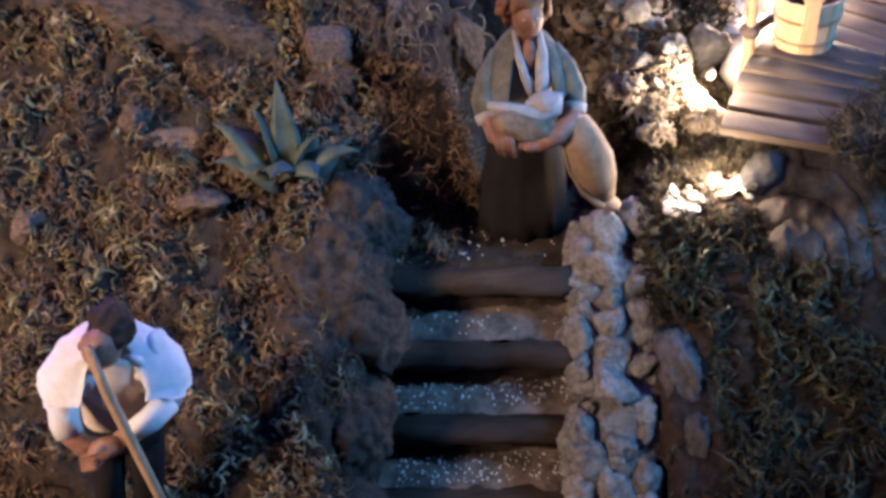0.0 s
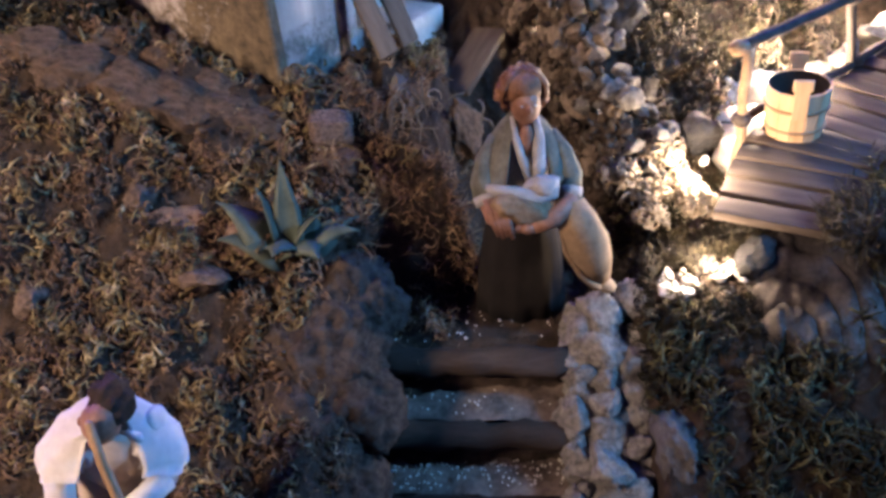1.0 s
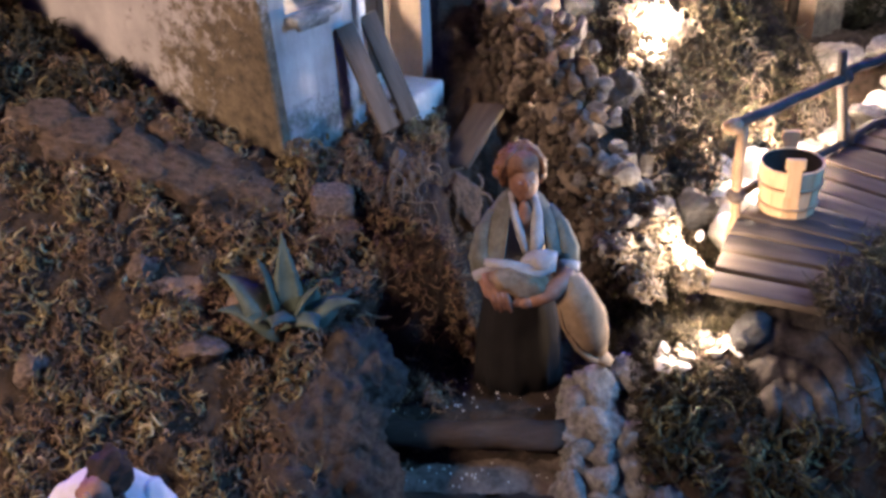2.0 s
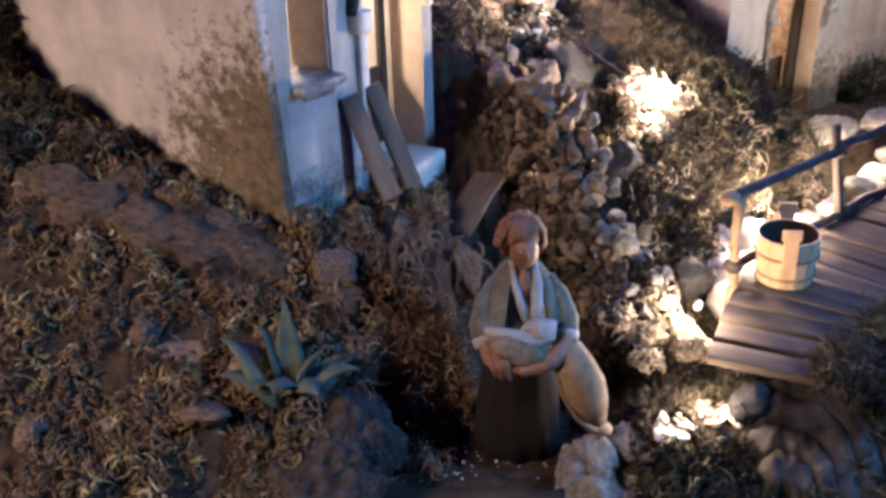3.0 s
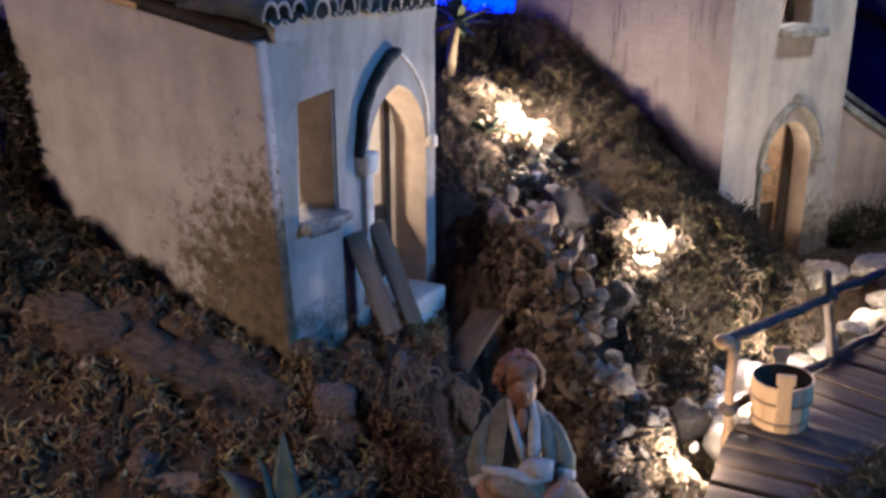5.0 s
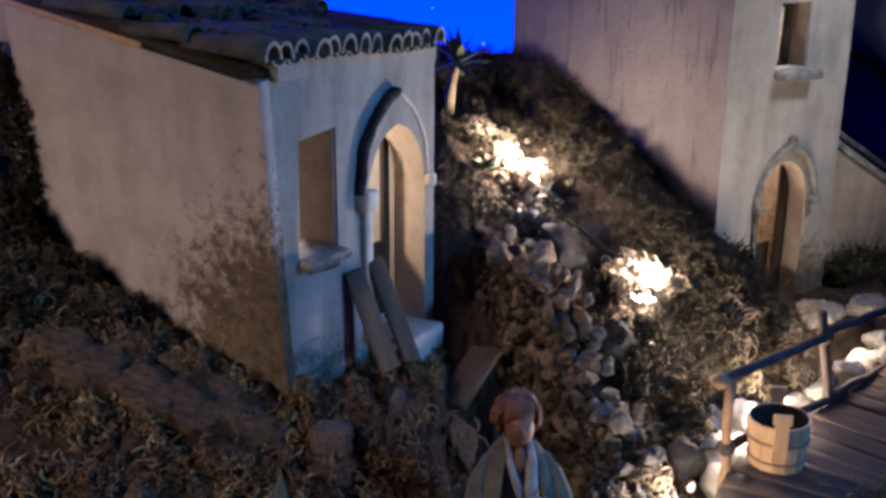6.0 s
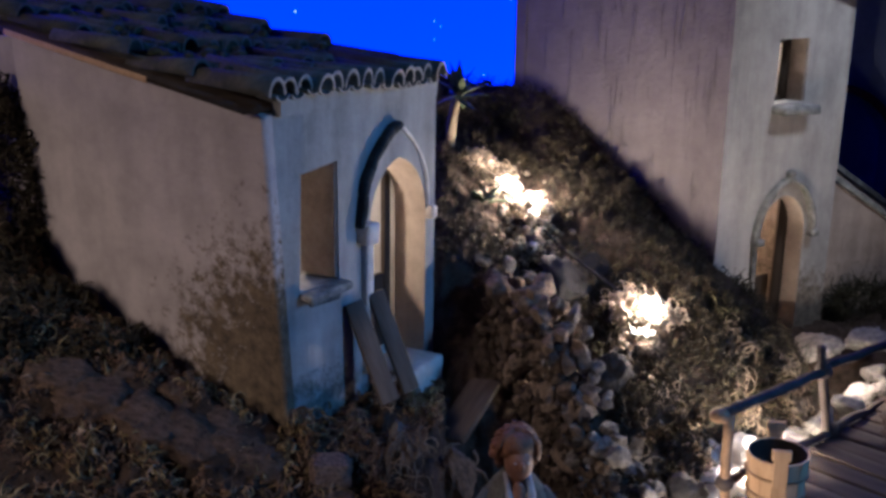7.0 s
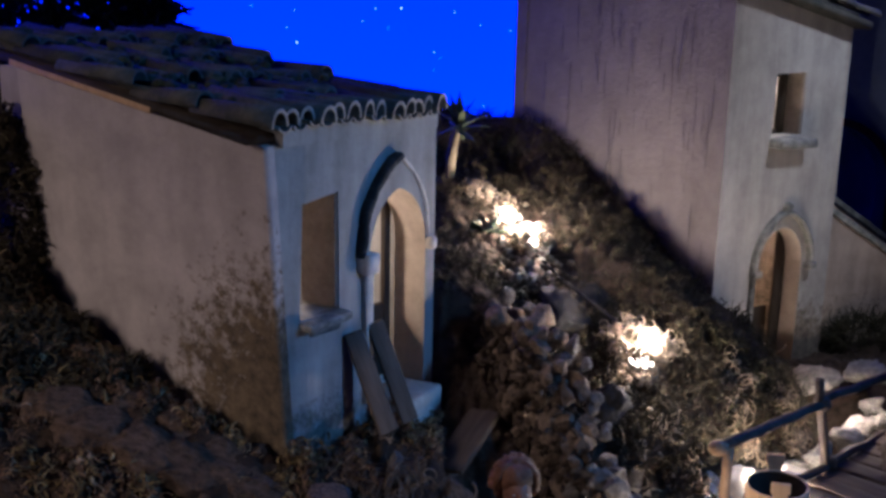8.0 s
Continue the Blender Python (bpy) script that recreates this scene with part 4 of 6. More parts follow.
rock((-0.096, 0.768, 0.326), (0.020, 0.015, 0.012), [block_mesh("stone_block", 8, M_LEDGE)], "flat brown stone under the squared block", (0, -4, -6), 6)
rock((-0.040, 0.842, 0.340), (0.023, 0.022, 0.034), GREYS, "grey domed rock overhung by dry roots", (0, 0, 20), 9)
rock((0.018, 0.850, 0.305), (0.021, 0.020, 0.036), LEDGES, "upright brown rock behind the woman figure", seed=12)
rock((0.128, 0.690, 0.206), (0.028, 0.021, 0.022), LIMES, "rough grey limestone at the head of the parapet", seed=33)
rock((0.180, 0.590, 0.148), (0.021, 0.037, 0.023), GREYS, "grey-blue boulder beside the parapet", (32, 0, 4), 14)
rock((0.188, 0.545, 0.112), (0.014, 0.022, 0.014), GREYS, "small grey boulder beside the parapet", (30, 0, -10), 15)
rock((-0.008, 0.838, 0.312), (0.016, 0.015, 0.022), LEDGES, "brown rock among dry roots", seed=31)
rock((-0.066, 0.826, 0.338), (0.018, 0.015, 0.016), CRAGS, "dark mossy rock among dry roots", seed=32)
rock((0.263, 0.702, 0.250), (0.024, 0.020, 0.018), DARKS, "smooth dark grey stone on the path", seed=15)
rock((0.186, 0.985, 0.368), (0.022, 0.024, 0.028), DARKS, "dark boulder below the hillside lamp", seed=16)
rock((0.248, 0.872, 0.285), (0.026, 0.022, 0.022), DARKS, "dark boulder beside the first railing post", seed=27)
rock((0.150, 1.140, 0.425), (0.040, 0.045, 0.030), DARKS, "dark sloping slab of rock on the hill", (25, 10, 20), 17)
rock((0.178, 1.37, 0.494), (0.040, 0.15, 0.026), DARKS, "long dark slab of rock down the hillside", (21, 10, 8), 18)
rock((0.182, 1.195, 0.430), (0.040, 0.060, 0.020), [stone_mesh("rock", 161, M_ROCK_DARK, 4, 0.2)], "dark purple slab of rock above the lamp", (24, 8, -14), 19)
for k, (x, y, z, s) in enumerate(((-0.164, 0.796, 0.356, 0.022), (-0.194, 0.806, 0.364, 0.026), (-0.232, 0.814, 0.376, 0.029), (-0.270, 0.820, 0.388, 0.030), (-0.308, 0.828, 0.398, 0.029), (-0.345, 0.842, 0.412, 0.028), (-0.205, 0.832, 0.378, 0.022), (-0.250, 0.850, 0.394, 0.024), (-0.300, 0.866, 0.410, 0.025))):
    rock((x, y - 0.004, z - 0.006), (s * 1.75, s * 1.10, s * 0.85), LEDGES, "brown ledge of rock under the cottage wall", (6 * (k % 3), 14, 8 - 9 * (k % 4)), 90 + k)
rock((-0.235, 0.715, 0.300), (0.036, 0.026, 0.020), PINKS, "pale brown rock showing through moss", seed=22)
rock((-0.165, 0.702, 0.292), (0.026, 0.018, 0.020), PINKS, "pinkish rock behind the agave", seed=23)
for k, (x, y, s) in enumerate(((-0.262, 0.728, 0.024), (-0.205, 0.668, 0.024), (-0.340, 0.650, 0.022))):
    rock((x, y, soil_z(x, y) - s * 0.30), (s * 1.5, s * 0.75, s * 0.6), ROCKS, "brown rock half buried in moss", (10, 15, 130 + 6 * k), 120 + k)
rnd = random.Random(8)
for k, (x, y, z, s) in enumerate(((0.385, 1.01, 0.245, 0.030), (0.43, 1.03, 0.262, 0.036), (0.48, 1.07, 0.268, 0.036), (0.345, 1.02, 0.235, 0.030), (0.53, 1.10, 0.275, 0.036), (0.300, 0.945, 0.250, 0.040), (0.310, 0.905, 0.238, 0.040), (0.325, 1.00, 0.262, 0.034), (0.345, 0.955, 0.245, 0.034), (0.385, 0.945, 0.238, 0.040), (0.425, 0.985, 0.245, 0.040), (0.365, 0.915, 0.232, 0.036), (0.296, 0.992, 0.272, 0.036), (0.338, 1.000, 0.270, 0.038), (0.318, 0.966, 0.252, 0.034), (0.395, 1.010, 0.266, 0.032), (0.455, 1.038, 0.284, 0.034), (0.500, 1.078, 0.290, 0.036), (0.425, 1.008, 0.264, 0.030), (0.550, 1.122, 0.292, 0.036), (0.590, 1.165, 0.296, 0.034))):
    if y < 1.03:
        rock((x, y, z), (s * 1.15, s * 0.9, s * 0.6), PALE_LUMPS, "pale limestone block below the footbridge, whitened as if lamp-lit", seed=50 + k)
        continue
    for j in range(3):
        q = s * rnd.uniform(0.34, 0.52)
        rock((x + rnd.uniform(-0.02, 0.02), y + rnd.uniform(-0.02, 0.02), z - 0.004 + 0.006 * j), (q * 1.2, q, q * 0.7), LIMES, "broken white stone below the footbridge", seed=150 + 3 * k + j)
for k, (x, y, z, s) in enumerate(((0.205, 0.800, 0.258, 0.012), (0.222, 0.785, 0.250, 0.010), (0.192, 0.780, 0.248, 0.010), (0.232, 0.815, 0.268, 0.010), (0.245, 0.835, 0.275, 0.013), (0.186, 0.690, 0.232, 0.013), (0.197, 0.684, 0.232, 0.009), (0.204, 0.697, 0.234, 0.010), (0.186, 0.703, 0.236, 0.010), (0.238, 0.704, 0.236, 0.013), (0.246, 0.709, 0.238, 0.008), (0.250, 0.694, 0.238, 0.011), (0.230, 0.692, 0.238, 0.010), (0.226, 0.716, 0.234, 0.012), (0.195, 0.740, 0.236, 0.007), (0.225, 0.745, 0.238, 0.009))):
    rock((x, y, z), (s, s, s * 0.55) if y < 0.75 else (s * 0.5, s * 0.5, s * 0.45), PALES, "stone coloured pale as if lit by a hidden lamp", seed=70 + k)
for k, (x, y, s) in enumerate(((0.40, 1.20, 0.030), (0.45, 1.215, 0.028), (0.52, 1.24, 0.034), (0.60, 1.27, 0.034))):
    rock((x, y, 0.312), (s * 1.5, s, s * 0.45), LIMES, "pale flat slab before the tower house", (0, 0, 30 + 10 * k), 80 + k)
for k, (x, y) in enumerate(((0.074, 1.332), (0.090, 1.318), (0.104, 1.326), (0.118, 1.312), (0.098, 1.296), (0.128, 1.286), (0.140, 1.262), (0.122, 1.258), (0.134, 1.236), (0.112, 1.222), (0.106, 1.198), (0.118, 1.188), (0.146, 1.222))):
    s = rnd.uniform(0.008, 0.015) * (1.0 if y > 1.23 else 0.6)
    rock((x, y, soil_z(x, y) + s * 0.4), (s * 1.1, s, s * 0.8), PALES, "scree stone coloured pale as if lamp-lit", seed=220 + k)
# glowing bulbs added half buried on the hill, as cores of the bright patches
for x, y, z, r in ((0.241, 1.072, 0.402, 0.019), (0.092, 1.322, 0.518, 0.013), (0.128, 1.270, 0.486, 0.011)):
    lamp = thing("lamp_bulb", "small glowing bulb added for a bright lamp patch, half buried in lichen", "lamp", at=pose(x, y, z, 20, 0, 0))
    part("glass", lathe(bmesh.new(), [(-r, r * 0.35), (-r * 0.6, r * 0.8), (0, r), (r * 0.6, r * 0.8), (r * 0.9, r * 0.4), (r, r * 0.1)], sides=16), M_BULB, lamp, "glowing glass")
    part("cap", lathe(bmesh.new(), [(-r * 2.0, r * 0.4), (-r * 1.9, r * 0.5), (-r * 1.02, r * 0.5), (-r, r * 0.38)], sides=16), M_RAIL, lamp, "dark screw cap")
# loose scree around the two hill lamps
rnd = random.Random(13)
bm = bmesh.new()
for k in range(560):
    c = rnd.choice(((0.095, 1.31, 0.045), (0.120, 1.25, 0.04), (0.128, 1.18, 0.03), (0.245, 1.065, 0.035), (0.245, 1.03, 0.03), (0.115, 1.20, 0.04), (0.215, 0.725, 0.034)))
    x, y = c[0] + rnd.gauss(0, c[2] * 0.6), c[1] + rnd.gauss(0, c[2])
    s = rnd.uniform(0.002, 0.0065) if rnd.random() < 0.8 else rnd.uniform(0.006, 0.011)
    if c[1] < 1.1:
        s *= 0.55
    blob(bm, (x, y, soil_z(x, y) + s * 0.4), (s, s * rnd.uniform(0.7, 1), s * 0.75), (rnd.uniform(0, 90), 0, rnd.uniform(0, 180)), rough=s * 0.25, scale=200, detail=1, seed=k)
for k in range(120):
    a, q = rnd.uniform(0, 6.283), abs(rnd.gauss(0, 0.016))
    c = rnd.choice(((0.192, 0.692), (0.238, 0.702), (0.225, 0.718)))
    x, y, s = c[0] + q * math.cos(a), c[1] + 0.7 * q * math.sin(a), rnd.uniform(0.0012, 0.0040)
    blob(bm, (x, y, soil_z(x, y) + s), (s, s, s * 0.8), (0, 0, rnd.uniform(0, 180)), rough=s * 0.4, scale=300, detail=1, seed=k)
tagged(new("scree", mesh_of("scree", bm, M_PEBBLE)), "pale loose scree on the slope", "gravel", kind="stuff")

# ---- footbridge ----
bridge = thing("footbridge", "weathered plank footbridge with a twig railing", "bridge")
DZ = 0.290
lead = [Vector((0.226, 0.730, DZ - 0.010)), Vector((0.282, 0.846, DZ)), Vector((0.70, 1.228, DZ + 0.01))]


def along(d):
    """Left edge of the deck and the deck's heading after d metres."""
    n = (lead[1] - lead[0]).length
    if d < n:
        p, h = lead[0].lerp(lead[1], d / n), (lead[1] - lead[0]).normalized()
    else:
        p, h = lead[1] + (lead[2] - lead[1]).normalized() * (d - n), (lead[2] - lead[1]).normalized()
    bend = float(smooth_step(n - 0.06, n + 0.10, d))
    a, b = (lead[1] - lead[0]).normalized(), (lead[2] - lead[1]).normalized()
    return p, a.lerp(b, bend).normalized()


rnd = random.Random(4)
d = 0.016
while d < 0.70:
    p, h = along(d)
    wide = 0.0325
    bm = box(bmesh.new(), (0.120 + rnd.uniform(-0.003, 0.003), wide - 0.0040, 0.008), bevel=0.0012)
    ragged(bm, 0.0007, 30, d * 100)
    ob = part("plank", bm, M_PLANK, bridge)
    right = Vector((h.y, -h.x, 0))
    c = p + right * 0.060
    ob.matrix_local = pose(c.x, c.y, c.z - 0.004 + rnd.gauss(0, 0.0006), rnd.gauss(0, 0.6), math.degrees(0), math.degrees(math.atan2(right.y, right.x)) + rnd.gauss(0, 0.8))
    d += wide
for off in (0.014, 0.104):
    pts = []
    for k in range(15):
        p, h = along(0.02 + k * 0.045)
        pts.append(p + Vector((h.y, -h.x, 0)) * off - Vector((0, 0, 0.014)))
    part("beam", tube(bmesh.new(), pts, 0.006, 8), M_RAIL, bridge)
HEAD = (lead[2] - lead[1]).normalized()


def rail_point(d, z):
    q = lead[1] + HEAD * d + Vector((-HEAD.y, HEAD.x, 0)) * 0.003
    return Vector((q.x, q.y, DZ + z))


def twig(name, a, b, r, mat, label="", seed=0.0):
    pts = [a.lerp(b, k / 6) + 0.0036 * noise.noise_vector(Vector((k * 0.8, seed, 0))) for k in range(7)]
    return part(name, tube(bmesh.new(), pts, [r * (1 + 0.12 * noise.noise(Vector((k, seed, 5)))) for k in range(7)], 9), mat, bridge, label)


twig("post", rail_point(0.004, -0.05), rail_point(-0.002, 0.096), 0.0050, M_POST, "pale peeled railing post", 0.0)
twig("post", rail_point(0.238, -0.06), rail_point(0.176, 0.120), 0.0050, M_RAIL, "", 3.1)
twig("post", rail_point(0.400, -0.06), rail_point(0.390, 0.112), 0.0058, M_RAIL, "", 6.2)
twig("handrail", rail_point(-0.022, 0.097), rail_point(0.196, 0.088), 0.0054, M_RAIL, "dark twig handrail", 7.7)
twig("handrail", rail_point(0.180, 0.093), rail_point(0.42, 0.080), 0.0052, M_RAIL, "", 9.1)
twig("lower_rail", rail_point(-0.004, 0.019), rail_point(0.232, 0.006), 0.0046, M_RAIL, "", 4.4)
twig("lower_rail", rail_point(0.215, 0.009), rail_point(0.42, 0.002), 0.0050, M_RAIL, "", 5.6)
for d, z in ((0.190, 0.088), (0.226, 0.008), (0.0, 0.020)):
    part("lashing", blob(bmesh.new(), rail_point(d, z), (0.0095, 0.0090, 0.0085), rough=0.0015, scale=200), M_RAIL, bridge, "dark cord lashing")
blobm = blob(bmesh.new(), (rail_point(-0.020, 0.097)), (0.010, 0.008, 0.008))
part("rail_end", blobm, M_POST, bridge, "sawn end of the handrail")

# ---- wooden bucket ----
bucket = thing("wooden_bucket", "small wooden stave bucket standing on the footbridge", "bucket", at=pose(0.334, 0.857, DZ + 0.0005, 2, -2, 0))
NST, HB = 14, 0.051
for k in range(NST):
    a = 2 * math.pi * k / NST
    bm = bmesh.new()
    made = bmesh.ops.create_cube(bm, size=1.0)
    for v in made["verts"]:
        top = v.co.z > 0
        r = (0.0305 if top else 0.0262) - (0.0026 if v.co.y > 0 else 0)
        z = HB if top else 0.0
        half = math.pi / NST * 0.97
        ang = a + v.co.x * 2 * half
        v.co = Vector((r * math.cos(ang), r * math.sin(ang), z))
    bmesh.ops.recalc_face_normals(bm, faces=bm.faces)
    bmesh.ops.bevel(bm, geom=bm.edges, offset=0.0005, segments=1, affect="EDGES")
    part("stave", bm, M_STAVE, bucket, smooth=False)
for z in (0.011, 0.032):
    r = 0.0262 + 0.0043 * z / HB
    bm = bmesh.new()
    tube(bm, [((r + 0.0004) * math.cos(2 * math.pi * k / 28), (r + 0.0004) * math.sin(2 * math.pi * k / 28), z) for k in range(29)], 0.0016, 6)
    part("hoop", bm, M_HOOP, bucket)
for turn in (256, 76):
    bm = box(bmesh.new(), (0.0135, 0.0030, 0.034), pose(0, 0, HB - 0.006), bevel=0.0006)
    box(bm, (0.0175, 0.0036, 0.011), pose(0, 0, HB + 0.0115), bevel=0.0008)
    ob = part("grip", bm, M_STAVE, bucket, "raised stave with a wide grip", smooth=False)
    a = radians(turn)
    ob.matrix_local = pose(0.0312 * math.cos(a), 0.0312 * math.sin(a), 0, 0, 0, turn + 90)
bm = lathe(bmesh.new(), [(0.003, 0.0225), (0.006, 0.0228), (HB - 0.0005, 0.0272)], close=False)
bmesh.ops.contextual_create(bm, geom=[e for e in bm.edges if e.is_boundary and e.verts[0].co.z < 0.004])
part("lining", bm, M_HOLLOW_SHADE, bucket, "hollow inside, its shade painted as a dark lining")

# ---- figures: each one plain painted clay mesh ----
def cape(bm, rows, start, stop, mat, n=40, thick=0.0022):
    """A thick cloth draped round the shoulders, open in front: rows of height, half width and half depth."""
    sheets = []
    for inset in (0.0, thick):
        grid = []
        for i, (z, w, d) in enumerate(rows):
            row = []
            for k in range(n + 1):
                a = radians(start + (stop - start) * k / n)
                fold = 1 + 0.035 * (i / (len(rows) - 1)) * math.sin(9 * a + 1.3 * i)
                row.append(bm.verts.new(((w * fold - inset) * math.cos(a), (d * fold - inset) * math.sin(a) - 0.002 * i, z - 0.006 * (i / 4) ** 2 * math.cos(2 * a) - inset * 0.6)))
            grid.append(row)
        sheets.append(grid)
    outer, inner = sheets
    m = len(rows) - 1
    for i in range(m):
        for k in range(n):
            bm.faces.new((outer[i][k], outer[i][k + 1], outer[i + 1][k + 1], outer[i + 1][k])).material_index = mat
            bm.faces.new((inner[i + 1][k], inner[i + 1][k + 1], inner[i][k + 1], inner[i][k])).material_index = mat
        for k in (0, n):
            bm.faces.new((outer[i][k], outer[i + 1][k], inner[i + 1][k], inner[i][k])).material_index = mat
    for k in range(n):
        for i in (0, m):
            bm.faces.new((outer[i][k], inner[i][k], inner[i][k + 1], outer[i][k + 1])).material_index = mat


def woman_figure():
    bm = bmesh.new()
    lathe(bm, [(0.0, 0.039), (0.02, 0.039), (0.06, 0.035), (0.10, 0.029), (0.128, 0.024)], pose(0, 0.004, 0), 40, 0, 0.80, 0.09, 10)
    lathe(bm, [(0.122, 0.021), (0.140, 0.022), (0.160, 0.024), (0.174, 0.020), (0.186, 0.010)], sides=24, mat=2, squash=0.70)
    cape(bm, [(0.194, 0.0095, 0.009), (0.186, 0.018, 0.014), (0.174, 0.028, 0.019), (0.158, 0.036, 0.024), (0.142, 0.042, 0.028)], -62, 242, 1)
    # white scarf crossing at the breast
    tube(bm, [(-0.009, -0.006, 0.193), (-0.008, -0.018, 0.178), (-0.004, -0.025, 0.160), (0.000, -0.028, 0.146)], [0.0028, 0.0034, 0.0034, 0.0025], 8, 2)
    tube(bm, [(0.009, -0.006, 0.193), (0.010, -0.018, 0.177), (0.009, -0.026, 0.158), (0.006, -0.030, 0.142)], [0.0030, 0.0050, 0.0058, 0.0040], 8, 2)
    blob(bm, (0.0005, -0.016, 0.176), (0.006, 0.006, 0.015), (8, 0, 4), 3)
    tube(bm, [(0, -0.002, 0.182), (0, -0.005, 0.198)], [0.0088, 0.0080], 12, 3)
    blob(bm, (0.001, -0.0095, 0.204), (0.0124, 0.0138, 0.0176), (14, 0, 0), 3, detail=3)
    blob(bm, (0.001, -0.0235, 0.205), (0.0024, 0.0036, 0.0046), (20, 0, 0), 3)
    for s in (-1, 1):
        blob(bm, (0.001 + s * 0.0052, -0.0220, 0.2078), (0.0017, 0.0012, 0.0011), (0, 0, 0), 2, detail=1)
    # swept hair with waves at the temples
    blob(bm, (0.000, -0.0035, 0.2165), (0.0172, 0.0180, 0.0140), (-8, 0, 0), 4, 0.003, 120, 3)
    blob(bm, (0.000, 0.010, 0.204), (0.0135, 0.0105, 0.0150), (0, 0, 0), 4, 0.003, 140, 2)
    locks = random.Random(6)
    for k in range(46):
        a = math.pi * (0.06 + 0.88 * k / 45)
        out = Vector((math.cos(a), 0.35 * math.sin(a), 0))
        top = Vector((0.004 * math.cos(a), -0.006 + 0.004 * math.sin(a), 0.2300 + 0.001 * locks.gauss(0, 1)))
        side = Vector((0.0165 * math.cos(a), -0.016 * abs(math.cos(a)) + 0.016 * math.sin(a), 0.2215))
        end = Vector((0.0165 * math.cos(a) + locks.gauss(0, 0.001), -0.012 * abs(math.cos(a)) + 0.018 * math.sin(a), 0.204 - 0.006 * locks.random()))
        tube(bm, [top, top.lerp(side, 0.6) + Vector((0, 0, 0.0025)), side, side.lerp(end, 0.5) + out * 0.0018, end], [0.0016, 0.0026, 0.0030, 0.0028, 0.0012], 6, 4)
    for k in range(150):
        a, h = locks.uniform(0, 2 * math.pi), locks.random()
        r = 0.0195 * math.sqrt(1 - 0.95 * h * h)
        c = Vector((r * math.cos(a), 0.001 + 0.92 * r * math.sin(a), 0.204 + 0.027 * h))
        if c.y < -0.010 and h < 0.55 and abs(c.x) < 0.0145:
            continue
        blob(bm, c, (0.0036, 0.0036, 0.0030), (locks.uniform(0, 180), 0, 0), 4, 0.001, 300, 1, k)
    # rolled sleeves, forearms, bowl of wicker with cloth
    for s in (-1, 1):
        tube(bm, [(s * 0.021, -0.003, 0.174), (s * 0.031, -0.009, 0.157), (s * 0.0365, -0.018, 0.141), (s * 0.0355, -0.027, 0.132)], [0.0070, 0.0098, 0.0110, 0.0096], 16, 1)
        tube(bm, [(s * 0.0355, -0.026, 0.134), (s * 0.034, -0.031, 0.128)], [0.0105, 0.0100], 14, 2)
    tube(bm, [(-0.034, -0.028, 0.130), (-0.031, -0.040, 0.121), (-0.018, -0.050, 0.117), (0.004, -0.053, 0.119)], [0.0078, 0.0074, 0.0066, 0.0056], 12, 3)
    tube(bm, [(0.034, -0.028, 0.131), (0.030, -0.040, 0.125), (0.018, -0.050, 0.121), (-0.002, -0.054, 0.117)], [0.0088, 0.0086, 0.0078, 0.0062], 12, 3)
    blob(bm, (-0.004, -0.055, 0.117), (0.0085, 0.0055, 0.0055), (0, 0, 10), 3, 0.001, 160)
    for k in range(4):
        tube(bm, [(-0.036 + 0.0035 * k, -0.040, 0.138), (-0.033 + 0.0040 * k, -0.0525 - 0.001 * k, 0.124), (-0.029 + 0.0036 * k, -0.0545 - 0.001 * k, 0.112 - 0.002 * (k % 2))], [0.0042, 0.0032, 0.0018], 8, 3)
    blob(bm, (-0.007, -0.046, 0.129), (0.029, 0.013, 0.0115), (0, 20, 4), 6, 0.004, 110, 3)
    tube(bm, [(-0.036, -0.036, 0.147), (-0.018, -0.040, 0.143), (0.002, -0.042, 0.136), (0.018, -0.040, 0.140), (0.022, -0.034, 0.150)], [0.003, 0.0055, 0.0075, 0.0065, 0.003], 10, 2)
    blob(bm, (0.009, -0.037, 0.143), (0.015, 0.010, 0.009), (10, -14, 0), 2, 0.005, 120, 3)
    # gathered apron hanging to one side
    tube(bm, [(0.034, -0.036, 0.126), (0.038, -0.044, 0.112), (0.045, -0.047, 0.092), (0.052, -0.047, 0.072), (0.060, -0.047, 0.054)], [0.011, 0.0165, 0.0200, 0.0165, 0.008], 26, 5)
    tube(bm, [(0.022, -0.046, 0.115), (0.026, -0.055, 0.090), (0.038, -0.058, 0.068), (0.053, -0.054, 0.052), (0.064, -0.050, 0.046)], [0.0016, 0.0020, 0.0026, 0.0036, 0.003], 8, 5)
    blob(bm, (0.063, -0.049, 0.048), (0.010, 0.008, 0.006), (0, 22, 0), 5, 0.002, 100)
    ragged(bm, 0.0008, 60)
    return mesh_of("woman_figurine", bm, M_SKIRT, M_SHAWL, M_LINEN, M_SKIN, M_HAIR, M_APRON, M_WICKER)


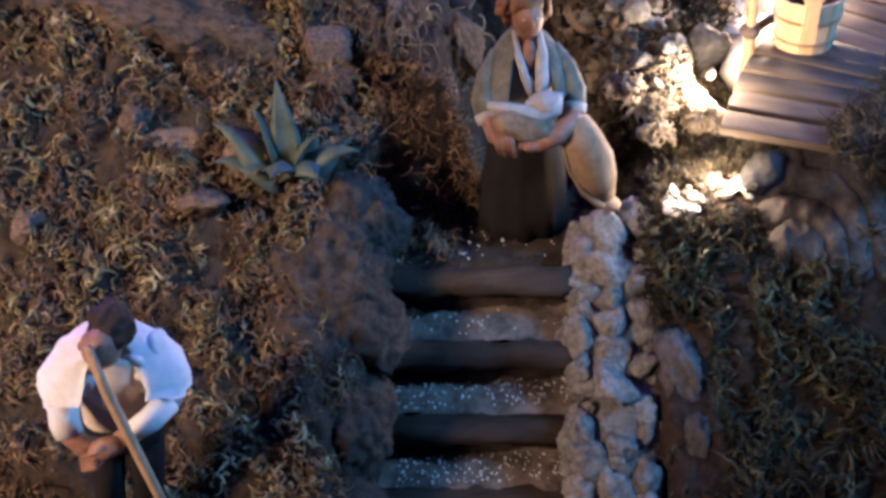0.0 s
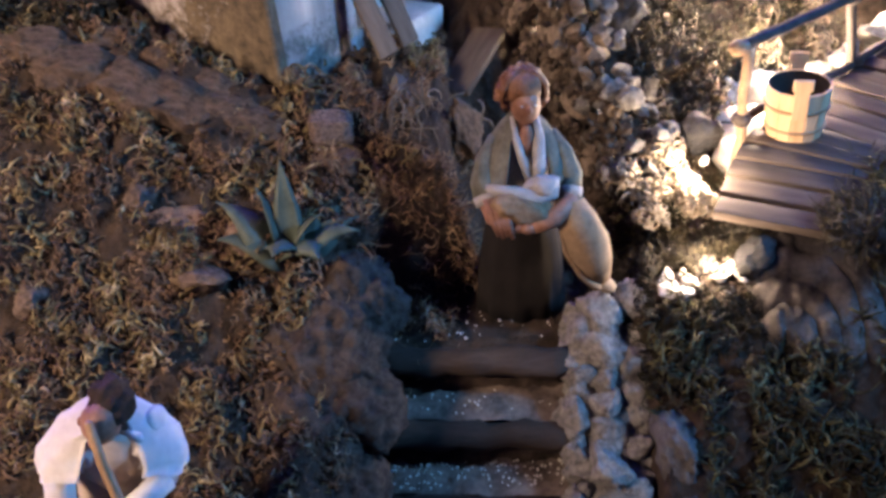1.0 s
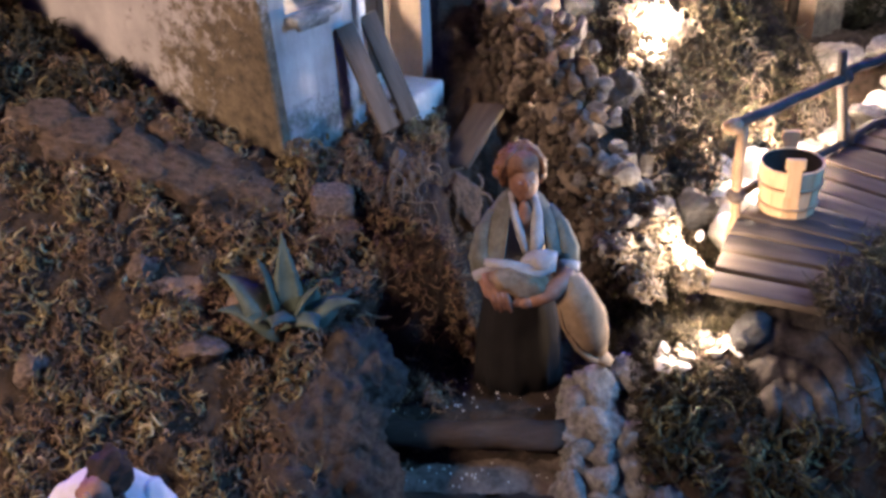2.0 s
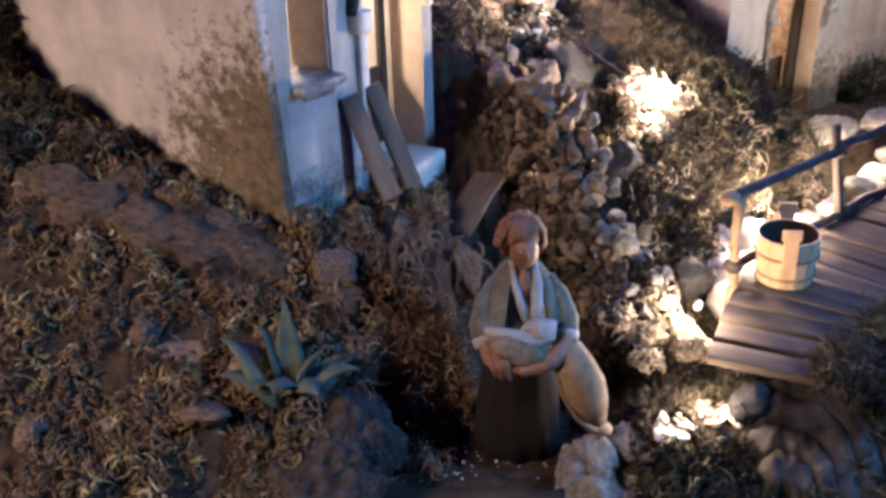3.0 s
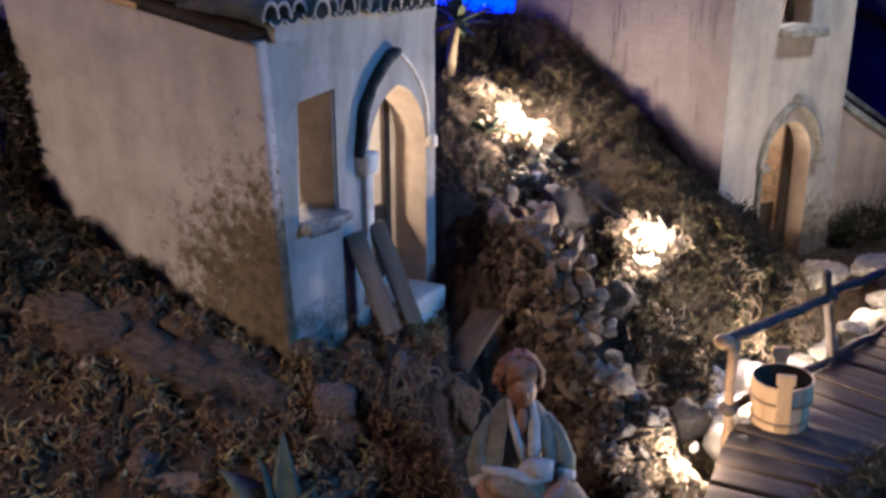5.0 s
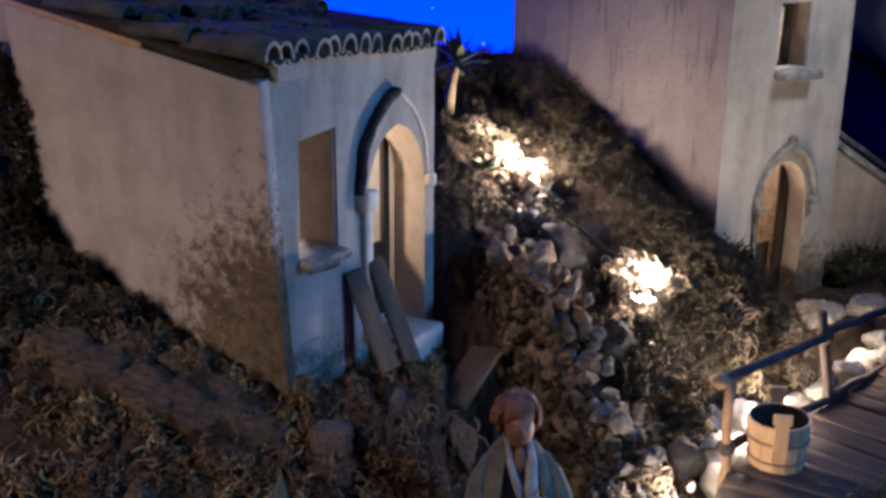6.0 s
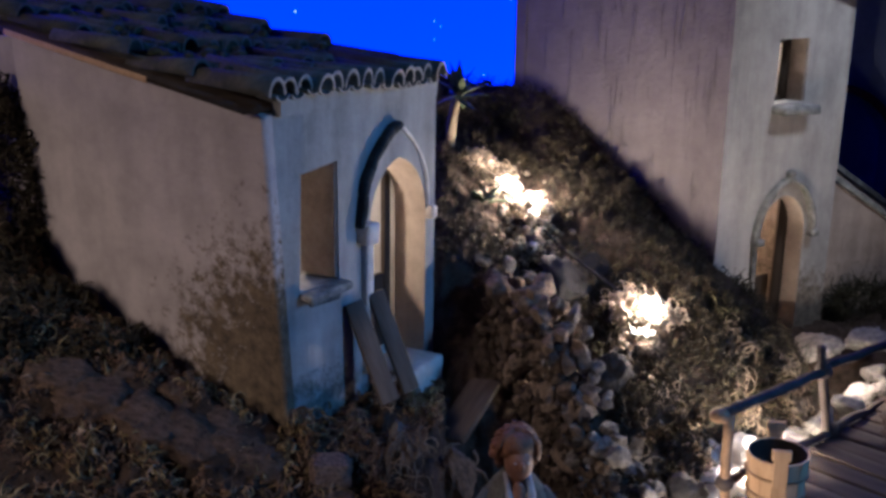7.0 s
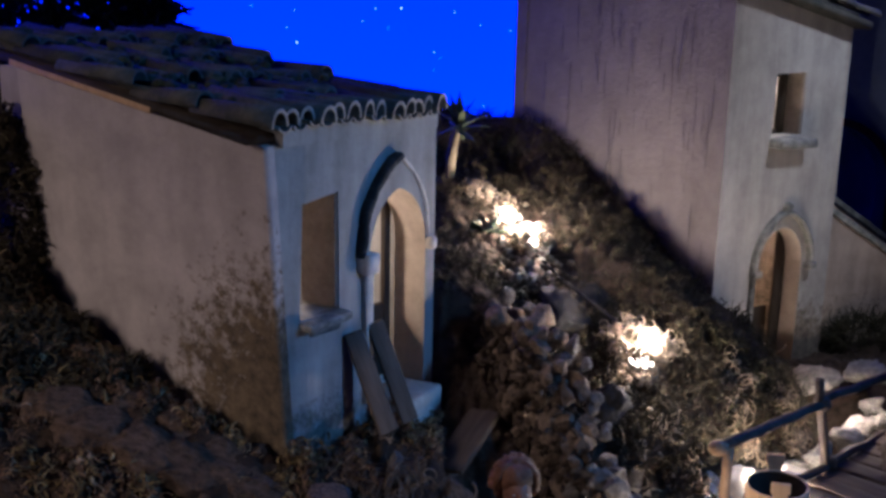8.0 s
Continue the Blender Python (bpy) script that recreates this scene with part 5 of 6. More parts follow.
def man_figure():
    bm = bmesh.new()
    for s in (-1, 1):
        tube(bm, [(s * 0.014, 0.0, 0.0), (s * 0.014, 0.002, 0.05), (s * 0.012, 0.006, 0.105)], [0.010, 0.013, 0.017], 14, 0)
    lathe(bm, [(0.088, 0.024), (0.105, 0.026), (0.125, 0.025), (0.150, 0.028), (0.172, 0.026), (0.184, 0.012)], sides=22, mat=1, squash=0.75)
    # full gathered shirt flaring over the shoulders
    cape(bm, [(0.188, 0.011, 0.010), (0.181, 0.024, 0.017), (0.170, 0.038, 0.024), (0.159, 0.047, 0.028), (0.151, 0.0495, 0.030), (0.144, 0.049, 0.031)], -66, 246, 2, 64)
    blob(bm, (0.0, -0.0200, 0.150), (0.019, 0.006, 0.028), (10, 0, 0), 1, 0.002, 120, 3)
    ragged(bm, 0.0016, 60, 2.0)
    ragged(bm, 0.0010, 150, 5.0)
    for s in (-1, 1):
        blob(bm, (s * 0.023, -0.004, 0.166), (0.0150, 0.0150, 0.0125), (0, s * -30, 0), 2, 0.0030, 90, 4, s)
        blob(bm, (s * 0.018, -0.016, 0.157), (0.0125, 0.0085, 0.0210), (14, s * -18, 0), 2, 0.0035, 110, 4, s + 3)
        tube(bm, [(s * 0.034, -0.010, 0.156), (s * 0.036, -0.018, 0.144), (s * 0.033, -0.026, 0.135)], [0.0095, 0.0104, 0.0096], 14, 2)
    tube(bm, [(0.034, -0.025, 0.136), (0.022, -0.037, 0.131), (0.010, -0.043, 0.127)], [0.0098, 0.0090, 0.0076], 14, 2)
    tube(bm, [(0.012, -0.042, 0.128), (0.000, -0.048, 0.124)], [0.0066, 0.0060], 12, 3)
    tube(bm, [(-0.0335, -0.024, 0.140), (-0.033, -0.031, 0.130), (-0.030, -0.036, 0.1225)], [0.0098, 0.0098, 0.0092], 14, 2)
    tube(bm, [(-0.033, -0.026, 0.137), (-0.032, -0.034, 0.125), (-0.022, -0.041, 0.117), (-0.010, -0.044, 0.117)], [0.0086, 0.0080, 0.0070, 0.0060], 12, 3)
    blob(bm, (-0.006, -0.050, 0.122), (0.0125, 0.0065, 0.0085), (0, -25, 0), 3, 0.0012, 160)
    for k in range(4):
        tube(bm, [(-0.006 - 0.001 * k, -0.0535 + 0.001 * k, 0.127 - 0.0042 * k), (-0.015, -0.0530, 0.121 - 0.0042 * k), (-0.023, -0.0485, 0.113 - 0.0036 * k)], [0.0026, 0.0025, 0.0019], 7, 3)
    lathe(bm, [(0.085, 0.029), (0.094, 0.030), (0.104, 0.027)], sides=22, mat=0, squash=0.78, wave=0.05)
    tube(bm, [(0, -0.004, 0.178), (0, -0.016, 0.192)], [0.0100, 0.0092], 12, 3)
    blob(bm, (-0.004, -0.029, 0.192), (0.0126, 0.0145, 0.0172), (35, 0, 0), 3, 0.001, 120, 3)
    blob(bm, (0.002, -0.0215, 0.2030), (0.0150, 0.0160, 0.0125), (25, 0, 0), 4, 0.0035, 170, 4)
    blob(bm, (0.008, -0.013, 0.194), (0.0095, 0.0115, 0.0120), (25, 0, 0), 4, 0.003, 170, 4)
    blob(bm, (-0.009, -0.0425, 0.187), (0.0024, 0.0034, 0.0048), (35, 0, -14), 3)
    for s in (-1, 1):
        blob(bm, (-0.004 + s * 0.0128, -0.026, 0.191), (0.0022, 0.0032, 0.0042), (20, 0, 0), 3)
    tube(bm, [(-0.010, -0.046, 0.206), (-0.003, -0.050, 0.176), (0.010, -0.054, 0.130), (0.026, -0.062, 0.080), (0.046, -0.074, 0.010)], [0.0026, 0.0034, 0.0036, 0.0038, 0.0036], 8, 5)
    ragged(bm, 0.0008, 60)
    return mesh_of("man_figurine", bm, M_SKIRT, M_VEST, M_SHIRT, M_SKIN, M_HAIR_DARK, M_STICK)


ob = tagged(new("woman_figurine", woman_figure()), "painted clay figurine in grey-green shawl with a tan cloth bundle", "figurine")
ob.matrix_world = pose(0.064, 0.735, 0.188, 0, 0, 6)
ob = tagged(new("man_figurine", man_figure()), "painted clay figurine in white shirt leaning on a stick", "figurine")
ob.matrix_world = pose(-0.236, 0.458, 0.160, -1.6, 9.8, 12.7) @ Matrix.Scale(0.91, 4)


# ---- plants ----
def leaf_mesh(name, length, width, thick, bend, material, fold=0.25, n=9):
    """A fleshy tapering leaf from the origin, rising along z and bending towards y."""
    bm = bmesh.new()
    rings, p, a = [], Vector((0, 0, 0)), 0.0
    for i in range(n + 1):
        u = i / n
        w = width * (0.55 + 0.75 * math.sin(math.pi * min(1, u * 0.9 + 0.08))) * (1 - u ** 2.2) + 0.0004
        t = thick * (1 - 0.8 * u) + 0.0003
        up, out = Vector((0, math.sin(a), math.cos(a))), Vector((0, math.cos(a), -math.sin(a)))
        ring = []
        for k, (x, y) in enumerate(((-1, 0), (-0.5, -0.5), (0, -0.8), (0.5, -0.5), (1, 0), (0.5, 0.5), (0, 0.25), (-0.5, 0.5))):
            ring.append(bm.verts.new(p + Vector((x * w / 2, 0, 0)) + out * (y * t - fold * w * abs(x) * -0.5)))
        rings.append(ring)
        p = p + up * (length / n)
        a += bend / n
    for lo, hi in zip(rings, rings[1:]):
        for k in range(8):
            bm.faces.new((lo[k], lo[(k + 1) % 8], hi[(k + 1) % 8], hi[k]))
    bm.faces.new(rings[0][::-1])
    bm.faces.new(rings[-1])
    bmesh.ops.recalc_face_normals(bm, faces=bm.faces)
    return mesh_of(name, bm, material)


agave = thing("agave", "blue-green agave with broad curling leaves in the moss", "plant", at=pose(-0.131, 0.700, 0.279))
# heading round z, lean from upright, length, width, bend
for head, lean, length, width, bend in ((190, -4, 0.084, 0.018, -0.4), (100, 12, 0.068, 0.022, 0.3), (172, 30, 0.050, 0.022, 1.6), (112, 52, 0.056, 0.036, 1.2), (88, 34, 0.064, 0.036, 1.0), (215, 30, 0.048, 0.026, 2.0), (262, 48, 0.056, 0.024, 1.5), (20, 40, 0.050, 0.024, 1.9), (318, 48, 0.060, 0.036, 1.5), (345, 22, 0.040, 0.028, 1.2), (55, 66, 0.050, 0.018, 0.9), (240, 16, 0.046, 0.024, 0.9), (290, 62, 0.054, 0.030, 1.3)):
    ob = part("leaf", leaf_mesh("leaf", length * (1.0 if lean < 15 else 1.18), width * (1.15 if lean < 15 else 1.45), 0.0045, bend, M_AGAVE, 0.4), None, agave)
    ob.matrix_local = pose(0, 0, 0, 0, 0, head) @ pose(0, 0.004, 0, -lean * 0.62, 0, 0)

yucca = thing("yucca", "small dark yucca with a pale ringed trunk", "plant", at=pose(0.010, 1.300, 0.572))
bm = bmesh.new()
tube(bm, [(0, 0, 0), (0.001, 0, 0.03), (0.005, 0, 0.055), (0.010, 0, 0.076)], [0.0075, 0.0070, 0.0066, 0.0055], 12)
ragged(bm, 0.0035, 110)
part("trunk", bm, M_TRUNK, yucca, "pale ringed trunk")
rnd = random.Random(17)
for k in range(14):
    lean = 8 + 7.5 * k + rnd.uniform(-6, 6)
    ob = part("leaf", leaf_mesh("leaf", rnd.uniform(0.036, 0.046), 0.0105, 0.0018, rnd.uniform(0.2, 0.7), M_YUCCA, n=6), None, yucca)
    ob.matrix_local = pose(0.011, 0, 0.078 - 0.0010 * k, 0, 0, 137.5 * k) @ pose(0, 0.002, 0, -lean, 0, 0)
agave2 = thing("agave", "dark small agave by the scree lamp", "plant", at=pose(0.052, 1.255, 0.505))
for k in range(9):
    ob = part("leaf", leaf_mesh("leaf", rnd.uniform(0.034, 0.050), 0.014, 0.003, rnd.uniform(0.4, 1.0), M_YUCCA, n=6), None, agave2)
    ob.matrix_local = pose(0, 0, 0, 0, 0, 137.5 * k + 20) @ pose(0, 0.003, 0, -(30 + 6 * k), 0, 0)

# dry roots that hang over the rocks behind the figures
roots = thing("dry_roots", "pale dry roots hanging over the rocks", "roots")
rnd = random.Random(19)
for k in range(30):
    x, y = (rnd.uniform(-0.085, 0.040), rnd.uniform(0.790, 0.850)) if k % 2 else (rnd.gauss(-0.031, 0.010), rnd.uniform(0.822, 0.838))
    z = (0.345 if k % 2 else 0.362) + rnd.uniform(-0.020, 0.010)
    pts, p, v = [], Vector((x, y, z)), Vector((rnd.uniform(-0.3, 0.3), -0.9, 0.5))
    for i in range(9):
        pts.append(p.copy())
        p = p + (0.0045 + 0.0004 * (k % 9)) * v.normalized()
        v += Vector((rnd.gauss(0, 0.40 if k % 2 else 0.15), rnd.gauss(0.05, 0.25 if k % 2 else 0.1), -0.30 + rnd.gauss(0, 0.15)))
    part("root", tube(bmesh.new(), pts, [(0.0014 - 0.00013 * i) * (0.45 + 0.05 * (k % 13)) for i in range(9)], 6), M_ROOT, roots)
# bent bark on the right bank: nested ridges
bark = thing("cork_bark", "grey humped slab of cork bark with curved ridges", "bark")
NA, NR, BANDS = 40, 10, 6
for band in range(BANDS):
    bm = bmesh.new()
    grid = []
    first, last = 138 - 13 * band + 10 * noise.noise(Vector((band * 1.7, 0, 0))), -22 + 3 * band + 8 * noise.noise(Vector((band * 1.3, 5, 0)))
    for i in range(NA + 1):
        row = []
        for j in range(NR + 1):
            u, v = i / NA, j / NR
            w = band + v
            a, r = radians(first + (last - first) * u), 0.010 + 0.0200 * w + 0.012 * noise.noise(Vector((u * 3, w * 0.35, 1)))
            x, y = 0.276 + 0.95 * r * math.cos(a), 0.642 + 1.00 * r * math.sin(a)
            ends = min(1.0, 6 * u, 6 * (1 - u))
            z = float(land(x, y)) + (0.010 + 0.008 * math.sin(math.pi * min(1, w / BANDS))) * ends ** 0.5 + 0.0052 * math.sin(math.pi * v) ** 0.5 + 0.007 * noise.noise(Vector((x * 34, y * 34, 2))) + 0.0036 * noise.noise(Vector((x * 150, y * 150, 2)))
            row.append(bm.verts.new((x, y, z)))
        grid.append(row)
    for i in range(NA):
        for j in range(NR):
            bm.faces.new((grid[i][j], grid[i][j + 1], grid[i + 1][j + 1], grid[i + 1][j]))
    made = bmesh.ops.extrude_face_region(bm, geom=bm.faces[:])
    bmesh.ops.translate(bm, verts=[g for g in made["geom"] if isinstance(g, bmesh.types.BMVert)], vec=(0, 0, -0.03))
    bmesh.ops.recalc_face_normals(bm, faces=bm.faces)
    part("ridge", bm, M_BARK, bark)
# thin dark cable that runs down the slope to the hillside lamp
bm = tube(bmesh.new(), [(0.105, 1.285, 0.492), (0.134, 1.236, 0.474), (0.157, 1.198, 0.457), (0.188, 1.156, 0.440), (0.217, 1.120, 0.424), (0.236, 1.085, 0.414), (0.246, 1.060, 0.402)], 0.0024, 8)
tagged(new("lamp_cable", mesh_of("lamp_cable", bm, M_CABLE)), "thin black cable lying on the mossy slope", "cable")
# an old plank across the path behind the woman
ob = thing("fallen_board", "grey board lying aslant on the path", "board")
bm = box(bmesh.new(), (0.040, 0.090, 0.006), bevel=0.001)
part("plank", bm, M_BOARD_OLD, ob)
ob.matrix_world = pose(0.030, 0.952, 0.338, 26, -8, -36)


# ---- moss: curled strands ----
def strands(name, base, normal, rng, length, thick, material, label, category="moss", curl=(1.2, 6.5), lift=0.75, k=5):
    """One mesh of many three-sided curling strands that grow from the base places."""
    n = len(base)
    way = normal * lift + rng.normal(0, 0.38, (n, 3))
    way /= np.linalg.norm(way, axis=1, keepdims=True)
    axis = rng.normal(0, 1, (n, 3))
    axis -= way * (axis * way).sum(1, keepdims=True)
    axis /= np.linalg.norm(axis, axis=1, keepdims=True)
    lens, rad = rng.uniform(*length, n), rng.uniform(*thick, n)
    turn = rng.uniform(*curl, n) * rng.choice([-1, 1], n) / k
    p, rings = base - normal * 0.003, []
    for i in range(k + 1):
        out = np.cross(way, axis)
        r = (rad * (1.0 - 0.75 * i / k))[:, None]
        rings.append(np.stack([p + r * (math.cos(a) * axis + math.sin(a) * out) for a in (0.0, 2.094, 4.189)], 1))
        p = p + way * (lens / k)[:, None]
        c, s = np.cos(turn)[:, None], np.sin(turn)[:, None]
        way = way * c + np.cross(axis, way) * s
        axis = axis + 0.18 * rng.normal(0, 1, (n, 3))
        axis -= way * (axis * way).sum(1, keepdims=True)
        axis /= np.linalg.norm(axis, axis=1, keepdims=True)
    verts = np.stack(rings, 1).reshape(-1, 3)
    start = (np.arange(n) * (k + 1) * 3)[:, None, None]
    quad = np.array([[i * 3 + j, i * 3 + (j + 1) % 3, (i + 1) * 3 + (j + 1) % 3, (i + 1) * 3 + j] for i in range(k) for j in range(3)])
    faces = (start + quad[None]).reshape(-1, 4)
    ob = new(name, from_arrays(name, verts, faces, material))
    return tagged(ob, label, category, kind="stuff")


def local_xy(m, x, y):
    inv = m.inverted()
    return inv[0][0] * x + inv[0][1] * y + inv[0][3], inv[1][0] * x + inv[1][1] * y + inv[1][3]


def scatter(rng, n, x0, x1, y0, y1, keep, spread=0.0095, deck=True):
    per = 16
    ux, uy = rng.normal(0, spread, (2, n // per * per))
    x, y = np.repeat(rng.uniform(x0, x1, n // per), per) + ux, np.repeat(rng.uniform(y0, y1, n // per), per) + uy
    hx, hy = local_xy(HOUSE, x, y)
    tx, ty = local_xy(TOWER, x, y)
    dx, dy = x - 0.282, y - 0.846
    across = dx * HEAD.y - dy * HEAD.x
    ahead = dx * HEAD.x + dy * HEAD.y
    ok = ~((hx > -0.004) & (hx < L + 0.01) & (hy > -0.004)) & ~((tx > -0.01) & (tx < W + 0.3) & (ty > -0.01))
    if deck:
        ok &= ~((across > -0.02) & (across < 0.135) & (ahead > -0.17))
    ok &= keep(x, y)
    x, y, ux, uy = x[ok], y[ok], ux[ok], uy[ok]
    e = 0.006
    z = land(x, y) + lumps(x, y)
    nx, ny = (land(x - e, y) - land(x + e, y)) / (2 * e), (land(x, y - e) - land(x, y + e)) / (2 * e)
    z = z + 0.015 * np.exp(-(ux ** 2 + uy ** 2) / 0.009 ** 2)
    normal = np.stack([nx + ux * 90, ny + uy * 90, np.ones_like(nx)], 1)
    return np.stack([x, y, z], 1), normal / np.linalg.norm(normal, axis=1, keepdims=True)


def clumps(x, y, scale=16.0, level=-0.15, seed=0.0):
    """Where moss grows thick: patches with bare gaps."""
    return np.array([noise.noise(Vector((a * scale, b * scale, seed))) > level for a, b in zip(x, y)])


rng = np.random.default_rng(7)
NOOK = lambda x, y: (x > -0.078) & (y > 0.795) & (y < 0.90)
gully_x = lambda x, y: -0.085 + 0.10 * smooth_step(0.685, 0.785, y)
LIT_BANK = lambda x, y: (np.hypot(x - 0.332, (y - 0.955) * 0.9) > 0.026)
BARE = lambda x, y: (x < -0.15) & (x > -0.37) & (np.abs(y - (0.800 + 0.16 * (-0.15 - x))) < 0.013)
base, normal = scatter(rng, 35000, -0.62, 0.03, 0.34, 1.0, lambda x, y: (x < gully_x(x, y) - 0.012) & clumps(x, y, 34, -0.22) & ~BARE(x, y) & ~NOOK(x, y))
strands("moss", base, normal, rng, (0.006, 0.018), (0.0008, 0.0019), M_MOSS, "matted reddish-brown moss on the hillside", curl=(1.5, 5.0), lift=0.6, k=4)
base, normal = scatter(rng, 25000, -0.62, 0.03, 0.34, 1.0, lambda x, y: (x < gully_x(x, y) - 0.012) & clumps(x, y, 30, 0.0, 2.0) & ~BARE(x, y) & ~NOOK(x, y))
strands("lichen", base, normal, rng, (0.010, 0.027), (0.0010, 0.0023), M_CURL, "olive and straw-coloured curling lichen on the hillside", "lichen", (1.8, 7.5), 0.9, 5)
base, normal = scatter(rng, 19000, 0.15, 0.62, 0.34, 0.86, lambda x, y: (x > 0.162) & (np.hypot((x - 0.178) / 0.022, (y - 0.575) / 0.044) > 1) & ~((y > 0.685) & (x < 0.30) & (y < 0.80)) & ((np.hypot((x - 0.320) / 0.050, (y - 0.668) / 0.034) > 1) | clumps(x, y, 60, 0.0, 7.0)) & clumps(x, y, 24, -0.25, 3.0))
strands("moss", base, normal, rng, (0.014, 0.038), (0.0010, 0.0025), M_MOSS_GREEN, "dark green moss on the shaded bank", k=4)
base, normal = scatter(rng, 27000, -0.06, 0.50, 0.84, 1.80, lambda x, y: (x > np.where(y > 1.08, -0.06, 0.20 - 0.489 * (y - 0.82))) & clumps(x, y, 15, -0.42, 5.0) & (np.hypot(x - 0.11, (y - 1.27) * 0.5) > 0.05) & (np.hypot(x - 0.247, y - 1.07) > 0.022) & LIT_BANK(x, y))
strands("moss", base, normal, rng, (0.010, 0.030), (0.0007, 0.0017), M_MOSS_HILL, "olive moss on the upper slope, darkened for its shade", k=4)
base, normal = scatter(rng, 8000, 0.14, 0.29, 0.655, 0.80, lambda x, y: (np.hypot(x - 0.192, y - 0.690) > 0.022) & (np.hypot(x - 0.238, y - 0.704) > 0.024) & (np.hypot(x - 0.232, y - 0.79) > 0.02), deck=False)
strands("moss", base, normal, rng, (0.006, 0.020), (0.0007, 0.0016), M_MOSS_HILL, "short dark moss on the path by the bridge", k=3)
base, normal = scatter(rng, 800, 0.335, 0.46, 1.03, 1.13, lambda x, y: LIT_BANK(x, y) & clumps(x, y, 20, 0.05, 6.0))
strands("lichen", base, normal, rng, (0.020, 0.040), (0.0009, 0.0018), M_MOSS_GREEN, "olive curling lichen above the footbridge", "lichen", (2.0, 7.0), 1.1)
base, normal = scatter(rng, 620, 0.35, 0.45, 1.03, 1.12, lambda x, y: clumps(x, y, 24, 0.0, 4.0))
strands("lichen", base, normal, rng, (0.022, 0.042), (0.0010, 0.0019), M_LICHEN, "tan curling lichen above the footbridge", "lichen", (2.0, 7.0), 1.2)
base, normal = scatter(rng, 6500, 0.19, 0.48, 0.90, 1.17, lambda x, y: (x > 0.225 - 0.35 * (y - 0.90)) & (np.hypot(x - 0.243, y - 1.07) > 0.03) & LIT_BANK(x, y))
strands("moss", base, normal, rng, (0.008, 0.022), (0.0009, 0.0020), M_MOSS_HILL, "short moss on the bank above the footbridge, darkened for shade", "moss", (1.0, 5.0), 0.7, 4)
# curls round the lamps and the bridge foot, paled as if lamp-lit
base, normal = scatter(rng, 1300, 0.17, 0.30, 0.76, 1.02, lambda x, y: LIT_BANK(x, y) & clumps(x, y, 22, 0.05, 8.0) & (x > 0.20 - 0.4 * (y - 0.82)))
strands("lichen", base, normal, rng, (0.016, 0.034), (0.0010, 0.0020), M_LICHEN, "pale curling lichen near the footbridge", "lichen")
base, normal = scatter(rng, 3200, -0.10, 0.05, 0.68, 0.86, lambda x, y: ((y > 0.755) | (x < 0.004)) & clumps(x, y, 26, -0.05, 9.0))
strands("moss", base, normal, rng, (0.012, 0.030), (0.0006, 0.0014), M_MOSS, "dry moss between the rocks behind the figures")


def on_ellipsoid(rng, n, centre, radii):
    v = rng.normal(0, 1, (n, 3))
    v /= np.linalg.norm(v, axis=1, keepdims=True)
    wob = 1 + 0.22 * np.array([noise.noise(Vector(a * 3.0)) for a in v])[:, None]
    return np.asarray(centre) + v * np.asarray(radii) * wob * rng.uniform(0.75, 1.0, (n, 1)), v


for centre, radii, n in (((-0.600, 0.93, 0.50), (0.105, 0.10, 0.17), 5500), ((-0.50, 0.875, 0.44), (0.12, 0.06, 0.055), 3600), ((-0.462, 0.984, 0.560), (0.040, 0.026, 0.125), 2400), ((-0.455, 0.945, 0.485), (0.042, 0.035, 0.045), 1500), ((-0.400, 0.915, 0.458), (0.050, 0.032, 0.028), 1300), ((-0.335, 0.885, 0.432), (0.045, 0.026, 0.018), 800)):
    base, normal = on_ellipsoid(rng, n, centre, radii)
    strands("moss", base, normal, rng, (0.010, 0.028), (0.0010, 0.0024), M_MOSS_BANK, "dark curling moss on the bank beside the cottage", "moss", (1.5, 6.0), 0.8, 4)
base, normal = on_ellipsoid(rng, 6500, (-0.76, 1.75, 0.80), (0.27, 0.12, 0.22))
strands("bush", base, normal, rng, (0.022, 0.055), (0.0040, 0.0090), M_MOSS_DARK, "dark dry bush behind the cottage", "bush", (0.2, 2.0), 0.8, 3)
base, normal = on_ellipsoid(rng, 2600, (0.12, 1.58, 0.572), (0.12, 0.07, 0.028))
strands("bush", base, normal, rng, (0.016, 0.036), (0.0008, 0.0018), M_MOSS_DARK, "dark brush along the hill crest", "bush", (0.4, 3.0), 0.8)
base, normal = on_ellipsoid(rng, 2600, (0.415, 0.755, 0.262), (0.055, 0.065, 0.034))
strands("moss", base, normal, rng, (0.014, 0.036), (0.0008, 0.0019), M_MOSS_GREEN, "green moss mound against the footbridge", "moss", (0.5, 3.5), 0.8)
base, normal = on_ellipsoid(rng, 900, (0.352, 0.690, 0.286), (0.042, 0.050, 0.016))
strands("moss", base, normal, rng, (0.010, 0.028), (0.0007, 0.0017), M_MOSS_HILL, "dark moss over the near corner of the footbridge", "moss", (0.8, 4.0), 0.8)
